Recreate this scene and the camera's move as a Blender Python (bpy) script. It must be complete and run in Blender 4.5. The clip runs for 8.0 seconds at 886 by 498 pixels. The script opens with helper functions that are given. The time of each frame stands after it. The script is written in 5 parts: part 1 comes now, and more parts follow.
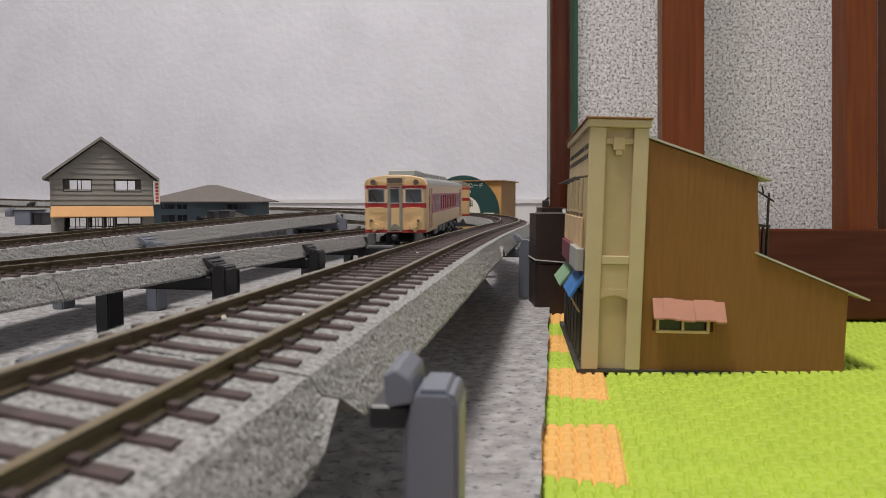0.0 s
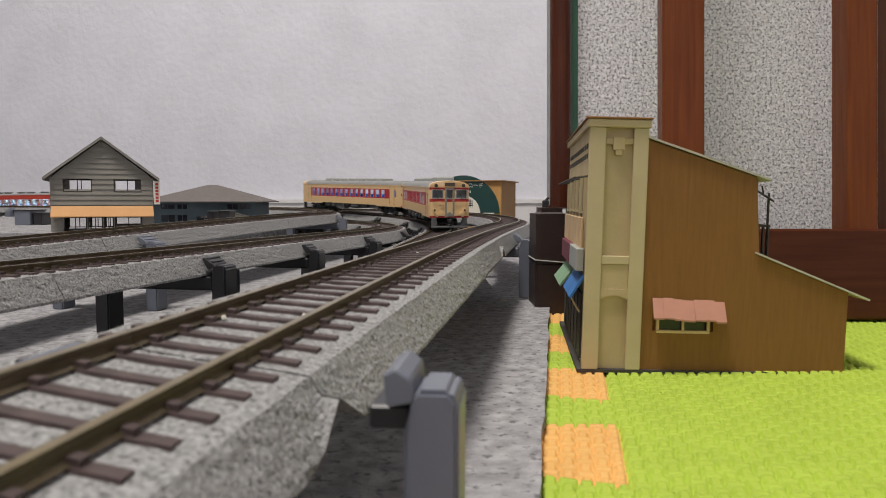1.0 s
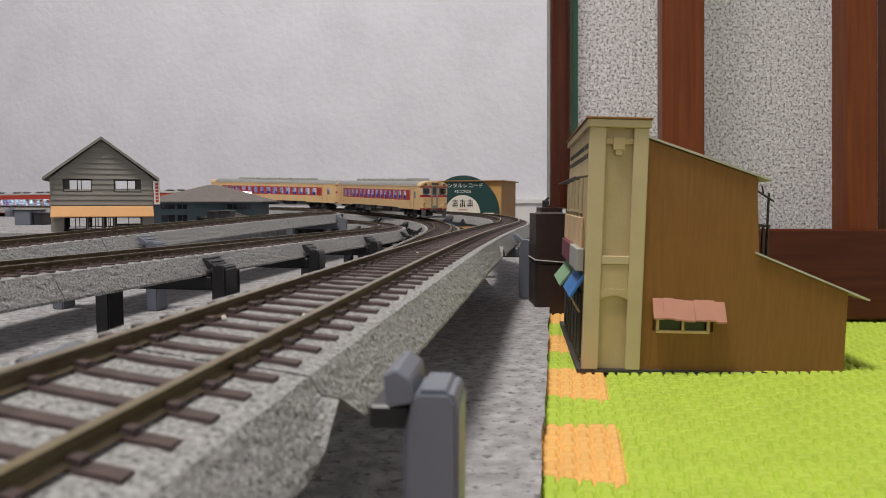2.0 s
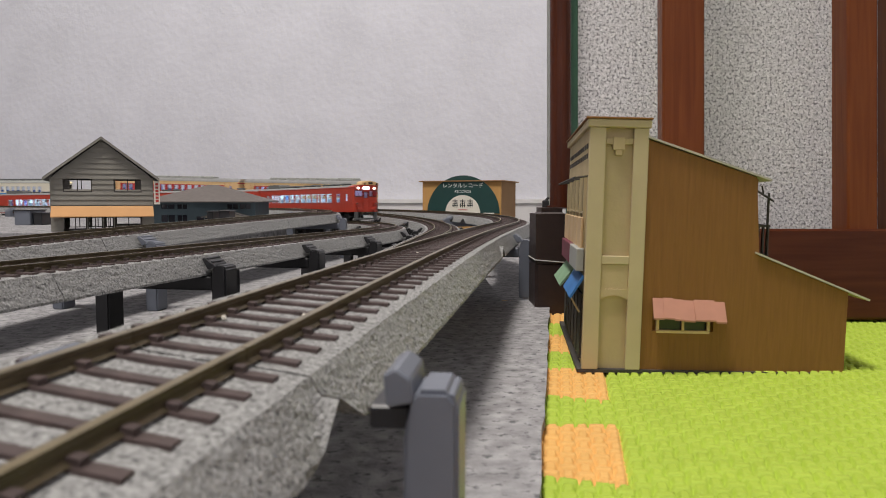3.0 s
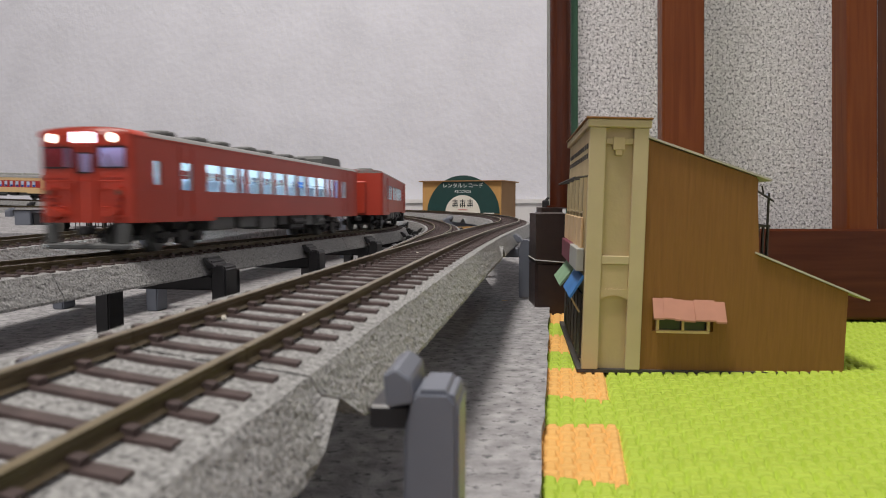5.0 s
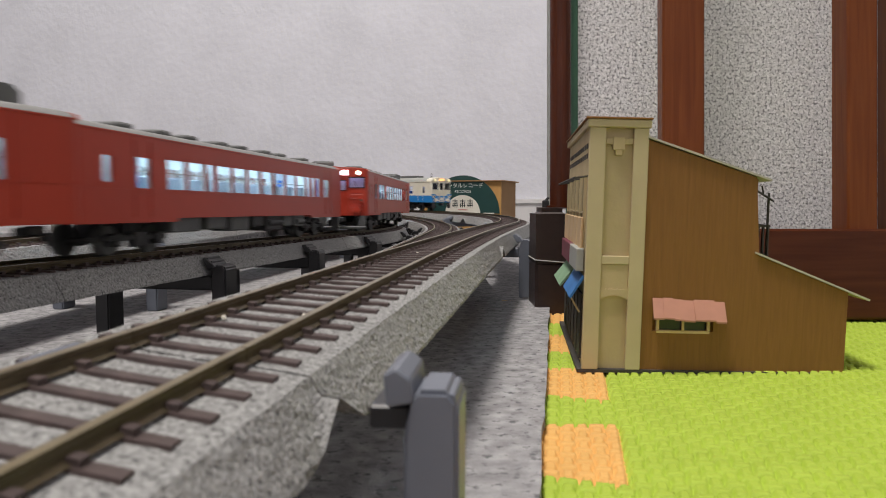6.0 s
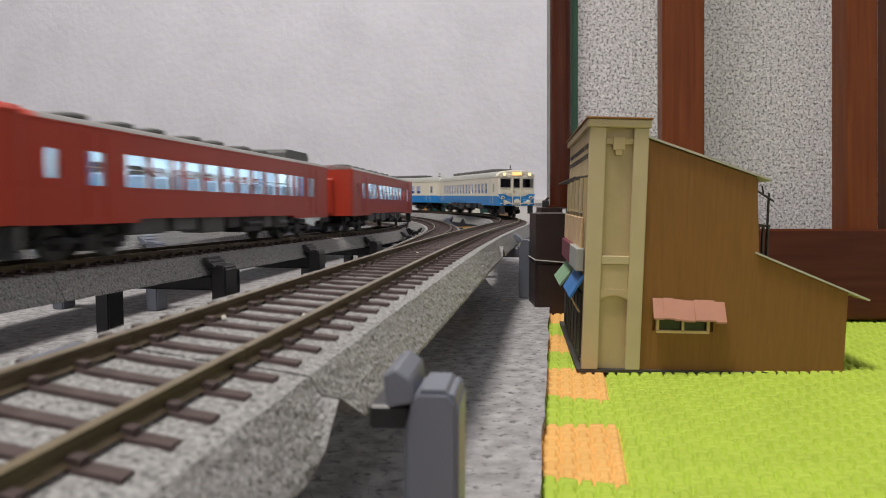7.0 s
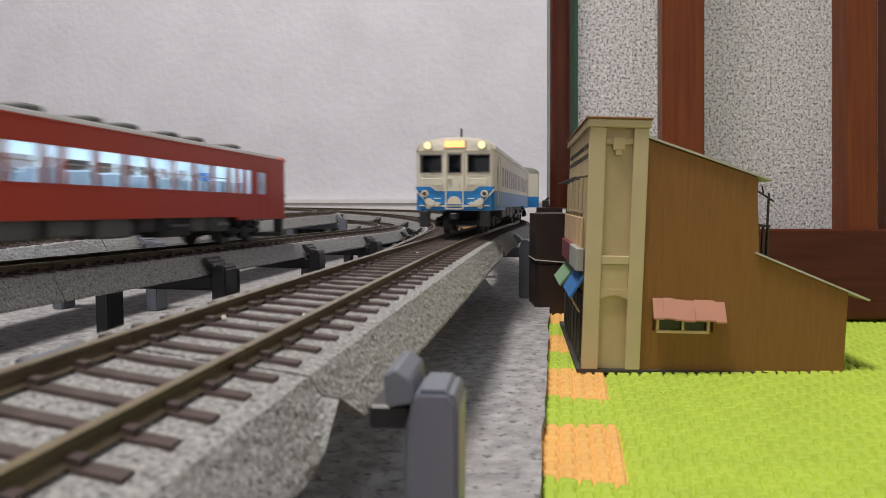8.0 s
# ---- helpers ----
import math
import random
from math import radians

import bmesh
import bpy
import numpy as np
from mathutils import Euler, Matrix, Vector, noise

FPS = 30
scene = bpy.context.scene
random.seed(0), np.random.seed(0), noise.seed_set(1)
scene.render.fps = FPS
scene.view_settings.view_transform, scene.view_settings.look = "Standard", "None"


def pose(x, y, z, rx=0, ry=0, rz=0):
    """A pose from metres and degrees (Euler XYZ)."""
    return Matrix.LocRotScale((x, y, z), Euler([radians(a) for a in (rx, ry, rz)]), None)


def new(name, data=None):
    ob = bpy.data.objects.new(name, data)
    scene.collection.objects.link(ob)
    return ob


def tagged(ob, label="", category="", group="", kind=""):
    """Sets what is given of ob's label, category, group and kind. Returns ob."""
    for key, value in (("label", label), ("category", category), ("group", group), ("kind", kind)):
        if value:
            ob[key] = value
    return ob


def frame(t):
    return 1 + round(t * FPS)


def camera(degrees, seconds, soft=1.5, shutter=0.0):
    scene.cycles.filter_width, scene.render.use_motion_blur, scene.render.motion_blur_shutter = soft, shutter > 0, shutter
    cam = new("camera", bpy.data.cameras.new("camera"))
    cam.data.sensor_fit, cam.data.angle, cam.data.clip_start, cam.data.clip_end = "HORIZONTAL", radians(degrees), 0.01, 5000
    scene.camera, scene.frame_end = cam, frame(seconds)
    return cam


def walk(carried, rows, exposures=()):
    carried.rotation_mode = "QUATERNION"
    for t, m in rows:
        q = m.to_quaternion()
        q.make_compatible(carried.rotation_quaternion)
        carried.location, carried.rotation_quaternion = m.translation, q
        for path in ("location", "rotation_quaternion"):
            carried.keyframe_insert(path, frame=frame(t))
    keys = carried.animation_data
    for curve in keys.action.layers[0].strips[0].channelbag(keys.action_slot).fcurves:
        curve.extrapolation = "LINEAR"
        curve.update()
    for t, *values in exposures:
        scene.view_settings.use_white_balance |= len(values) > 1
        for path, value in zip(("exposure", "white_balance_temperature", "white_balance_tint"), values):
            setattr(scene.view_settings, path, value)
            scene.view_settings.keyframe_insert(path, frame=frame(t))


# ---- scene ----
# A model railway at 1:80 on a room floor; the camera stands still beside the outer track.
EYE = 0.058                      # lens height over the felt
cam = camera(64.3, 8.0, soft=0.75, shutter=0.5)
walk(cam, [(0.0, pose(0, 0, EYE, 90 - 3.95, 0, 0)), (8.0, pose(0, 0, EYE, 90 - 3.95, 0, 0))],
     exposures=[(0.0, 0.0), (8.0, 0.0)])

cam.data.dof.use_dof = True
cam.data.dof.focus_distance, cam.data.dof.aperture_fstop = 0.45, 48.0

# ---------------------------------------------------------------- light
world = bpy.data.worlds.new("room_air")
world.use_nodes = True
scene.world = world
world.node_tree.nodes["Background"].inputs[0].default_value = (0.8, 0.85, 1.0, 1)
world.node_tree.nodes["Background"].inputs[1].default_value = 0.05
lamp_data = bpy.data.lights.new("ceiling_lamp_light", "AREA")
lamp_data.shape, lamp_data.size, lamp_data.energy, lamp_data.color = "DISK", 0.6, 56.0, (1.0, 0.938, 0.885)
lamp_ob = new("ceiling_lamp_light", lamp_data)
lamp_ob.matrix_world = pose(-0.44, -0.12, 2.28)


# ---------------------------------------------------------------- materials
def mat(name, colour, rough=0.6, metal=0.0, var=0.12, scale=60.0, bump=0.0, bump_scale=400.0, spec=0.5, fine=None, emit=None, detail=6.0, relief=0.0005):
    m = bpy.data.materials.new(name)
    m.use_nodes = True
    nt = m.node_tree
    b = nt.nodes["Principled BSDF"]
    b.inputs["Roughness"].default_value = rough
    b.inputs["Metallic"].default_value = metal
    b.inputs["Specular IOR Level"].default_value = spec
    tc = nt.nodes.new("ShaderNodeTexCoord")
    n1 = nt.nodes.new("ShaderNodeTexNoise")
    n1.inputs["Scale"].default_value, n1.inputs["Detail"].default_value = scale, detail
    nt.links.new(tc.outputs["Object"], n1.inputs["Vector"])
    ramp = nt.nodes.new("ShaderNodeValToRGB")
    ramp.color_ramp.elements[0].position, ramp.color_ramp.elements[1].position = 0.3, 0.7
    ramp.color_ramp.elements[0].color = tuple(max(0, c * (1 - var)) for c in colour) + (1,)
    ramp.color_ramp.elements[1].color = tuple(min(1, c * (1 + var)) for c in colour) + (1,)
    nt.links.new(n1.outputs["Fac"], ramp.inputs["Fac"])
    out = ramp.outputs["Color"]
    if fine:
        fscale, fcol, lo, hi = fine
        n2 = nt.nodes.new("ShaderNodeTexNoise")
        n2.inputs["Scale"].default_value, n2.inputs["Detail"].default_value = fscale, 3
        nt.links.new(tc.outputs["Object"], n2.inputs["Vector"])
        r2 = nt.nodes.new("ShaderNodeMapRange")
        r2.inputs[1].default_value, r2.inputs[2].default_value = lo, hi
        nt.links.new(n2.outputs["Fac"], r2.inputs[0])
        mx = nt.nodes.new("ShaderNodeMix")
        mx.data_type = "RGBA"
        nt.links.new(r2.outputs[0], mx.inputs["Factor"])
        nt.links.new(out, mx.inputs["A"])
        mx.inputs["B"].default_value = tuple(fcol) + (1,)
        out = mx.outputs["Result"]
    nt.links.new(out, b.inputs["Base Color"])
    if bump:
        n3 = nt.nodes.new("ShaderNodeTexNoise")
        n3.inputs["Scale"].default_value, n3.inputs["Detail"].default_value = bump_scale, 5
        nt.links.new(tc.outputs["Object"], n3.inputs["Vector"])
        bp = nt.nodes.new("ShaderNodeBump")
        bp.inputs["Strength"].default_value, bp.inputs["Distance"].default_value = bump, relief
        nt.links.new(n3.outputs["Fac"], bp.inputs["Height"])
        nt.links.new(bp.outputs["Normal"], b.inputs["Normal"])
    if emit:
        b.inputs["Emission Color"].default_value = tuple(emit[0]) + (1,)
        b.inputs["Emission Strength"].default_value = emit[1]
    return m


def glass_mat(name, tint=(0.9, 0.95, 1.0)):
    m = bpy.data.materials.new(name)
    m.use_nodes = True
    b = m.node_tree.nodes["Principled BSDF"]
    b.inputs["Base Color"].default_value = tuple(tint) + (1,)
    b.inputs["Roughness"].default_value = 0.03
    b.inputs["Transmission Weight"].default_value = 1.0
    b.inputs["IOR"].default_value = 1.1
    return m


def wood_mat(name, dark, light, scale=30.0, rough=0.3, along=2):
    m = mat(name, dark, rough, spec=0.22)
    nt = m.node_tree
    b = nt.nodes["Principled BSDF"]
    tc = nt.nodes.new("ShaderNodeTexCoord")
    mp = nt.nodes.new("ShaderNodeMapping")
    mp.inputs["Scale"].default_value = tuple(0.06 if i == along else 1.0 for i in range(3))
    nt.links.new(tc.outputs["Object"], mp.inputs["Vector"])
    n = nt.nodes.new("ShaderNodeTexNoise")
    n.inputs["Scale"].default_value, n.inputs["Detail"].default_value, n.inputs["Distortion"].default_value = scale * 10, 8, 0.6
    nt.links.new(mp.outputs["Vector"], n.inputs["Vector"])
    r = nt.nodes.new("ShaderNodeValToRGB")
    r.color_ramp.elements[0].position, r.color_ramp.elements[1].position = 0.3, 0.75
    r.color_ramp.elements[0].color, r.color_ramp.elements[1].color = tuple(dark) + (1,), tuple(light) + (1,)
    nt.links.new(n.outputs["Fac"], r.inputs["Fac"])
    nt.links.new(r.outputs["Color"], b.inputs["Base Color"])
    return m


M = {}
M["wallpaper"] = mat("white_wallpaper", (0.735, 0.74, 0.795), 0.75, var=0.06, scale=9, bump=1.0, bump_scale=75, relief=0.0014, fine=(240, (0.76, 0.76, 0.78), 0.5, 0.75))
M["trim"] = mat("white_trim", (0.74, 0.73, 0.72), 0.4, var=0.03)
M["ceiling"] = mat("ceiling_white", (0.8, 0.8, 0.78), 0.9, var=0.02)
M["felt"] = mat("grey_felt", (0.31, 0.305, 0.31), 0.95, var=0.32, scale=170, bump=1.0, bump_scale=700, spec=0.1, fine=(360, (0.14, 0.14, 0.145), 0.56, 0.68))
M["ballast"] = mat("grey_ballast", (0.305, 0.305, 0.298), 0.9, var=0.42, scale=1400, bump=1.0, bump_scale=1500, spec=0.2, fine=(1300, (0.11, 0.11, 0.11), 0.57, 0.66))
M["rail"] = mat("brown_rail", (0.105, 0.082, 0.046), 0.38, metal=0.55, var=0.25, scale=150)
M["railhead"] = mat("worn_rail_head", (0.27, 0.22, 0.13), 0.3, metal=0.8, var=0.15, scale=200)
M["sleeper"] = mat("brown_sleeper", (0.075, 0.052, 0.048), 0.6, var=0.25, scale=300, bump=0.3, bump_scale=900)
M["pier_grey"] = mat("blue_grey_plastic", (0.15, 0.165, 0.20), 0.4, var=0.08)
M["pier_black"] = mat("black_plastic", (0.018, 0.018, 0.02), 0.35, var=0.2)
M["vermilion"] = mat("vermilion_paint", (0.47, 0.048, 0.023), 0.38, var=0.05, scale=40)
M["cream"] = mat("cream_paint", (0.72, 0.50, 0.25), 0.38, var=0.04, scale=40)
M["red"] = mat("red_paint", (0.42, 0.025, 0.025), 0.38, var=0.05, scale=40)
M["ivory"] = mat("ivory_paint", (0.82, 0.78, 0.64), 0.38, var=0.03, scale=40)
M["blue"] = mat("blue_paint", (0.02, 0.24, 0.62), 0.38, var=0.05, scale=40)
M["roof_grey"] = mat("roof_grey", (0.27, 0.27, 0.26), 0.6, var=0.06, scale=60)
M["vent_dark"] = mat("vent_dark_grey", (0.13, 0.135, 0.13), 0.6, var=0.1)
M["vent_light"] = mat("vent_light_grey", (0.38, 0.39, 0.36), 0.6, var=0.06)
M["under"] = mat("underframe_black", (0.022, 0.022, 0.024), 0.55, var=0.2, scale=200)
M["under_grey"] = mat("underframe_grey", (0.09, 0.095, 0.095), 0.55, var=0.2, scale=200)
M["door_grey"] = mat("grey_green_door_frame", (0.25, 0.25, 0.21), 0.5, var=0.08)
M["steel"] = mat("bright_steel", (0.55, 0.55, 0.53), 0.3, metal=0.8, var=0.05)
M["silver"] = mat("silver_paint", (0.6, 0.6, 0.58), 0.35, metal=0.3, var=0.05)
M["rubber"] = mat("black_rubber", (0.015, 0.015, 0.016), 0.6)
M["window_seal"] = mat("grey_window_seal", (0.20, 0.20, 0.19), 0.6, var=0.1)
M["glass"] = glass_mat("window_glass")
M["darkglass"] = mat("dark_glass", (0.03, 0.03, 0.04), 0.08, var=0.1)
M["led"] = mat("led_strip", (0.9, 0.95, 1.0), 0.5, emit=((0.72, 0.9, 1.0), 12.0))
M["led_dim"] = mat("led_strip_dim", (0.9, 0.9, 1.0), 0.5, emit=((0.6, 0.55, 1.0), 3.0))
M["lamp_on"] = mat("lit_headlamp", (1, 0.95, 0.85), 0.3, emit=((1.0, 0.92, 0.75), 3.5))
M["lamp_warm"] = mat("warm_headlamp", (0.9, 0.8, 0.5), 0.2, emit=((1.0, 0.82, 0.42), 0.9))
M["lamp_off"] = mat("unlit_headlamp", (0.1, 0.08, 0.06), 0.2)
M["sign_on"] = mat("lit_sign", (1, 1, 1), 0.4, emit=((0.85, 0.80, 1.0), 3.5))
M["sign_amber"] = mat("lit_amber_sign", (1, 0.6, 0.3), 0.4, emit=((1.0, 0.42, 0.12), 1.6))
M["seat_blue"] = mat("blue_seat", (0.035, 0.15, 0.45), 0.7, var=0.1)
M["seat_grey"] = mat("grey_blue_seat", (0.30, 0.33, 0.38), 0.7, var=0.15)
M["interior"] = mat("interior_cream", (0.58, 0.61, 0.63), 0.6, var=0.04)
M["curtain"] = mat("lilac_blind", (0.45, 0.42, 0.62), 0.8, var=0.15, scale=120)


# ---------------------------------------------------------------- mesh helpers
def mesh_ob(name, bm, material, smooth=False):
    me = bpy.data.meshes.new(name)
    bmesh.ops.recalc_face_normals(bm, faces=bm.faces)
    bm.to_mesh(me)
    bm.free()
    for q in (material if isinstance(material, (list, tuple)) else [material]):
        me.materials.append(q)
    if smooth:
        for q in me.polygons:
            q.use_smooth = True
    return new(name, me)


def part(name, bm, material, parent, label="", smooth=False):
    ob = mesh_ob(name, bm, material, smooth)
    ob.parent = parent
    if label:
        tagged(ob, label)
    return ob


def box(bm, x0, x1, y0, y1, z0, z1, mi=0, bev=0.0):
    vs = [bm.verts.new((x, y, z)) for x in (x0, x1) for y in (y0, y1) for z in (z0, z1)]
    fs = []
    for a in ((0, 1, 3, 2), (4, 6, 7, 5), (0, 4, 5, 1), (2, 3, 7, 6), (0, 2, 6, 4), (1, 5, 7, 3)):
        f = bm.faces.new([vs[k] for k in a])
        f.material_index = mi
        fs.append(f)
    if bev:
        es = list({e for f in fs for e in f.edges})
        bmesh.ops.bevel(bm, geom=es, offset=bev, segments=1, affect="EDGES")
    return vs


def cyl(bm, p, q, r, n=12, mi=0, r2=None):
    p, q = Vector(p), Vector(q)
    turn = (q - p).to_track_quat("Z", "Y").to_matrix()
    a, b = [], []
    for k in range(n):
        c = Vector((math.cos(2 * math.pi * k / n), math.sin(2 * math.pi * k / n), 0))
        a.append(bm.verts.new(p + turn @ (c * r)))
        b.append(bm.verts.new(q + turn @ (c * (r if r2 is None else r2))))
    for k in range(n):
        f = bm.faces.new((a[k], a[(k + 1) % n], b[(k + 1) % n], b[k]))
        f.material_index = mi
    for ring in (a[::-1], b):
        f = bm.faces.new(ring)
        f.material_index = mi


def prism(bm, outline, y0, y1, mi=0):
    """An outline in x, z pulled along y."""
    a = [bm.verts.new((x, y0, z)) for x, z in outline]
    b = [bm.verts.new((x, y1, z)) for x, z in outline]
    n = len(a)
    for k in range(n):
        f = bm.faces.new((a[k], a[(k + 1) % n], b[(k + 1) % n], b[k]))
        f.material_index = mi
    for ring in (a[::-1], b):
        f = bm.faces.new(ring)
        f.material_index = mi


def plates(bm, u0, u1, v0, v1, holes, place, mi=lambda v: 0, cuts=()):
    """A wall u0..u1 by v0..v1 with rectangular holes, cut into plates; place(bm, ua, ub, va, vb, mi) adds each."""
    us = sorted({u0, u1, *[h[0] for h in holes], *[h[1] for h in holes]})
    vs = sorted({v0, v1, *[h[2] for h in holes], *[h[3] for h in holes], *cuts})
    for va, vb in zip(vs, vs[1:]):
        run = None
        for ua, ub in zip(us, us[1:]):
            um, vm = (ua + ub) / 2, (va + vb) / 2
            solid = not any(h[0] < um < h[1] and h[2] < vm < h[3] for h in holes)
            if solid:
                run = (run[0], ub) if run else (ua, ub)
            elif run:
                place(bm, run[0], run[1], va, vb, mi((va + vb) / 2))
                run = None
        if run:
            place(bm, run[0], run[1], va, vb, mi((va + vb) / 2))


# ---------------------------------------------------------------- the four tracks
# centre x, centre y, radius (m), heading in and out (degrees), easing, rail height under the lens, rise beyond and before the bend
TRACKS = {
    1: (-0.4828, 0.6825, 0.5450, 11.5, -72.0, 0.083, 0.01757, 0.008, -0.005),
    2: (-0.5002, 0.6980, 0.5000, 5.4, -73.0, -0.062, 0.02741, 0.026, 0.013),
    3: (-0.5647, 0.6550, 0.5116, 15.8, -73.9, 0.002, 0.02241, -0.010, -0.003),
    4: (-0.4966, 0.7197, 0.3700, 11.5, -73.3, 0.145, 0.01168, 0.003, 0.013),
}


def sag(k, s):
    """How far the near end of the outer track leans over: 0 where it lies level, 1 at its foremost joint."""
    return ((-0.30 - max(s, -0.55)) / 0.22) ** 2 if k == 1 and s < -0.30 else 0.0


def tilted(k, s, o, h):
    """Offset and height of a point of the track's section after its lean about the inner rail."""
    a = 0.1658 * sag(k, s)
    return (-0.00825 + (o + 0.00825) * math.cos(a) - h * math.sin(a), h * math.cos(a) - (o + 0.00825) * math.sin(a))


def level_track(k, s):
    """Place on the rail tops of track k, s metres beyond the start of its bend, and the unit way along it."""
    cx, cy, r, h0, h1, ease, low, rise, rise_in = TRACKS[k]
    a, b = radians(h0), radians(h1)
    turn = a - b
    if s < 0:
        q = max(s, -0.62)
        d, n = Vector((math.sin(a), math.cos(a))), Vector((math.cos(a), -math.sin(a)))
        way = (d + n * (2 * ease * q)).normalized()
        p = Vector((cx, cy)) + n * r + d * q + n * (ease * q * q) + way * (s - q)
        z = rise_in * q
    elif s < r * turn:
        h = a - s / r
        p, way = Vector((cx + r * math.cos(h), cy - r * math.sin(h))), Vector((math.sin(h), math.cos(h)))
        z = rise * s
    else:
        way = Vector((math.sin(b), math.cos(b)))
        p = Vector((cx + r * math.cos(b), cy - r * math.sin(b))) + way * (s - r * turn)
        z = rise * min(s, 1.5)
    u = sag(k, s)
    p = p + Vector((way.y, -way.x)) * (-0.0127 * u)
    return Vector((p.x, p.y, EYE - low + z - 0.0040 * u)), way


def on_track(k, s):
    """The same, with the third track swinging in and climbing towards the lens before its bend."""
    p, way = level_track(k, s)
    if k != 3 or s > -0.06:
        return p, way

    def swung(q):
        v = level_track(3, q)[0]
        g = 1 - 0.55 * min(max(-q - 0.06, 0.0), 0.27)
        return Vector((v.x * g, v.y * g, EYE + (v.z - EYE) * g))

    a, b = swung(s - 0.004), swung(s + 0.004)
    return swung(s), Vector((b.x - a.x, b.y - a.y)).normalized()


def sweep(bm, k, s0, s1, step, section, mi=None, wobble=0.0, lift=False):
    """A closed section of (offset to the outer side, height over the rail top) swept along track k."""
    n = max(1, int(round((s1 - s0) / step)))
    rings = []
    for i in range(n + 1):
        q = s0 + (s1 - s0) * i / n
        p, w = on_track(k, q)
        side = Vector((w.y, -w.x))
        ring = []
        for j, (o, h) in enumerate(section):
            if wobble:
                o = o + random.uniform(-wobble, wobble)
                h = h + random.uniform(-wobble, wobble) * 0.7
            if lift:
                e = min(i, n - i) * (s1 - s0) / n
                if e < 0.0085:
                    h = max(h, -0.0052 - 0.67 * e)
            o, h = tilted(k, q, o, h)
            ring.append(bm.verts.new((p.x + side.x * o, p.y + side.y * o, p.z + h)))
        rings.append(ring)
    m = len(section)
    for a, b in zip(rings, rings[1:]):
        for j in range(m):
            f = bm.faces.new((a[j], a[(j + 1) % m], b[(j + 1) % m], b[j]))
            if mi:
                f.material_index = mi[j]
    bm.faces.new(rings[0][::-1])
    bm.faces.new(rings[-1])


GAUGE = 0.0165
SHOULDER = 0.0172
FOOT = 0.0210
DEEP = -0.0109


def rail_section(c):
    half, web, foot = 0.00055, 0.0003, 0.0010
    return [(c - half, 0), (c + half, 0), (c + half, -0.0006), (c + web, -0.0008), (c + web, -0.0017), (c + foot, -0.0021),
            (c - foot, -0.0021), (c - web, -0.0017), (c - web, -0.0008), (c - half, -0.0006)]


def ballast_section(near):
    rows = [(-FOOT, DEEP), (-FOOT, DEEP + 0.0008)]
    m = 7 if near else 2
    for j in range(1, m):
        q = j / m
        rows.append((-FOOT + (FOOT - SHOULDER) * q, DEEP + 0.0008 + (-0.0027 - DEEP - 0.0008) * q))
    top = [-SHOULDER + 2 * SHOULDER * j / (16 if near else 4) for j in range((16 if near else 4) + 1)]
    rows += [(o, -0.0027) for o in top]
    for j in range(m - 1, 0, -1):
        q = j / m
        rows.append((FOOT - (FOOT - SHOULDER) * q, DEEP + 0.0008 + (-0.0027 - DEEP - 0.0008) * q))
    rows += [(FOOT, DEEP + 0.0008), (FOOT, DEEP)]
    return rows


SLEEPER = None


def sleeper_mesh():
    bm = bmesh.new()
    w, l = 0.0013, 0.0148
    outline = [(-w, -0.0036), (w, -0.0036), (w * 0.85, -0.0021), (-w * 0.85, -0.0021)]
    prism(bm, outline, -l, l)
    for c in (-GAUGE / 2, GAUGE / 2):
        for o in (-0.0016, 0.0016):
            box(bm, -0.0008, 0.0008, c + o - 0.0007, c + o + 0.0007, -0.0022, -0.0013)
    me = bpy.data.meshes.new("sleeper")
    bmesh.ops.recalc_face_normals(bm, faces=bm.faces)
    bm.to_mesh(me)
    bm.free()
    me.materials.append(M["sleeper"])
    return me


def track_section(k, s0, s1, near, word):
    base = new("track_section")
    tagged(base, f"{word} sectional model track with grey ballast and brown sleepers", "model track", "railway tracks")
    bm = bmesh.new()
    sweep(bm, k, s0 + 0.0003, s1 - 0.0003, 0.0022 if near else 0.012, ballast_section(near), None, 0.00016 if near else 0.0, k == 1)
    part("ballast", bm, M["ballast"], base)
    for c in (-GAUGE / 2, GAUGE / 2):
        bm = bmesh.new()
        sweep(bm, k, s0, s1 - 0.0002, 0.006, rail_section(c), [1, 0, 0, 0, 0, 0, 0, 0, 0, 0])
        part("rail", bm, [M["rail"], M["railhead"]], base)
    n = int(round((s1 - s0) / 0.0072))
    for i in range(n):
        q = s0 + (i + 0.5) * (s1 - s0) / n
        p, w = on_track(k, q)
        ob = new("sleeper", SLEEPER)
        ob.parent = base
        o, h = tilted(k, q, 0.0, 0.0)
        lean = Matrix.Rotation(0.1658 * sag(k, q), 4, "X")
        ob.matrix_basis = Matrix(((w.x, -w.y, 0, p.x + w.y * o), (w.y, w.x, 0, p.y - w.x * o), (0, 0, 1, p.z + h), (0, 0, 0, 1))) @ lean


JOINTS = {1: -0.977, 2: -0.80, 3: -1.518, 4: -2.03}     # first joint of each track


def build_tracks():
    global SLEEPER
    SLEEPER = sleeper_mesh()
    words = {1: "outer", 2: "second", 3: "third", 4: "inner"}
    for k in TRACKS:
        s = JOINTS[k]
        while s < 2.55:
            near = (k == 1 and s < -0.1) or (k in (3, 4) and -0.6 < s < 0.1)
            track_section(k, s, s + 0.246, near, words[k])
            s += 0.246


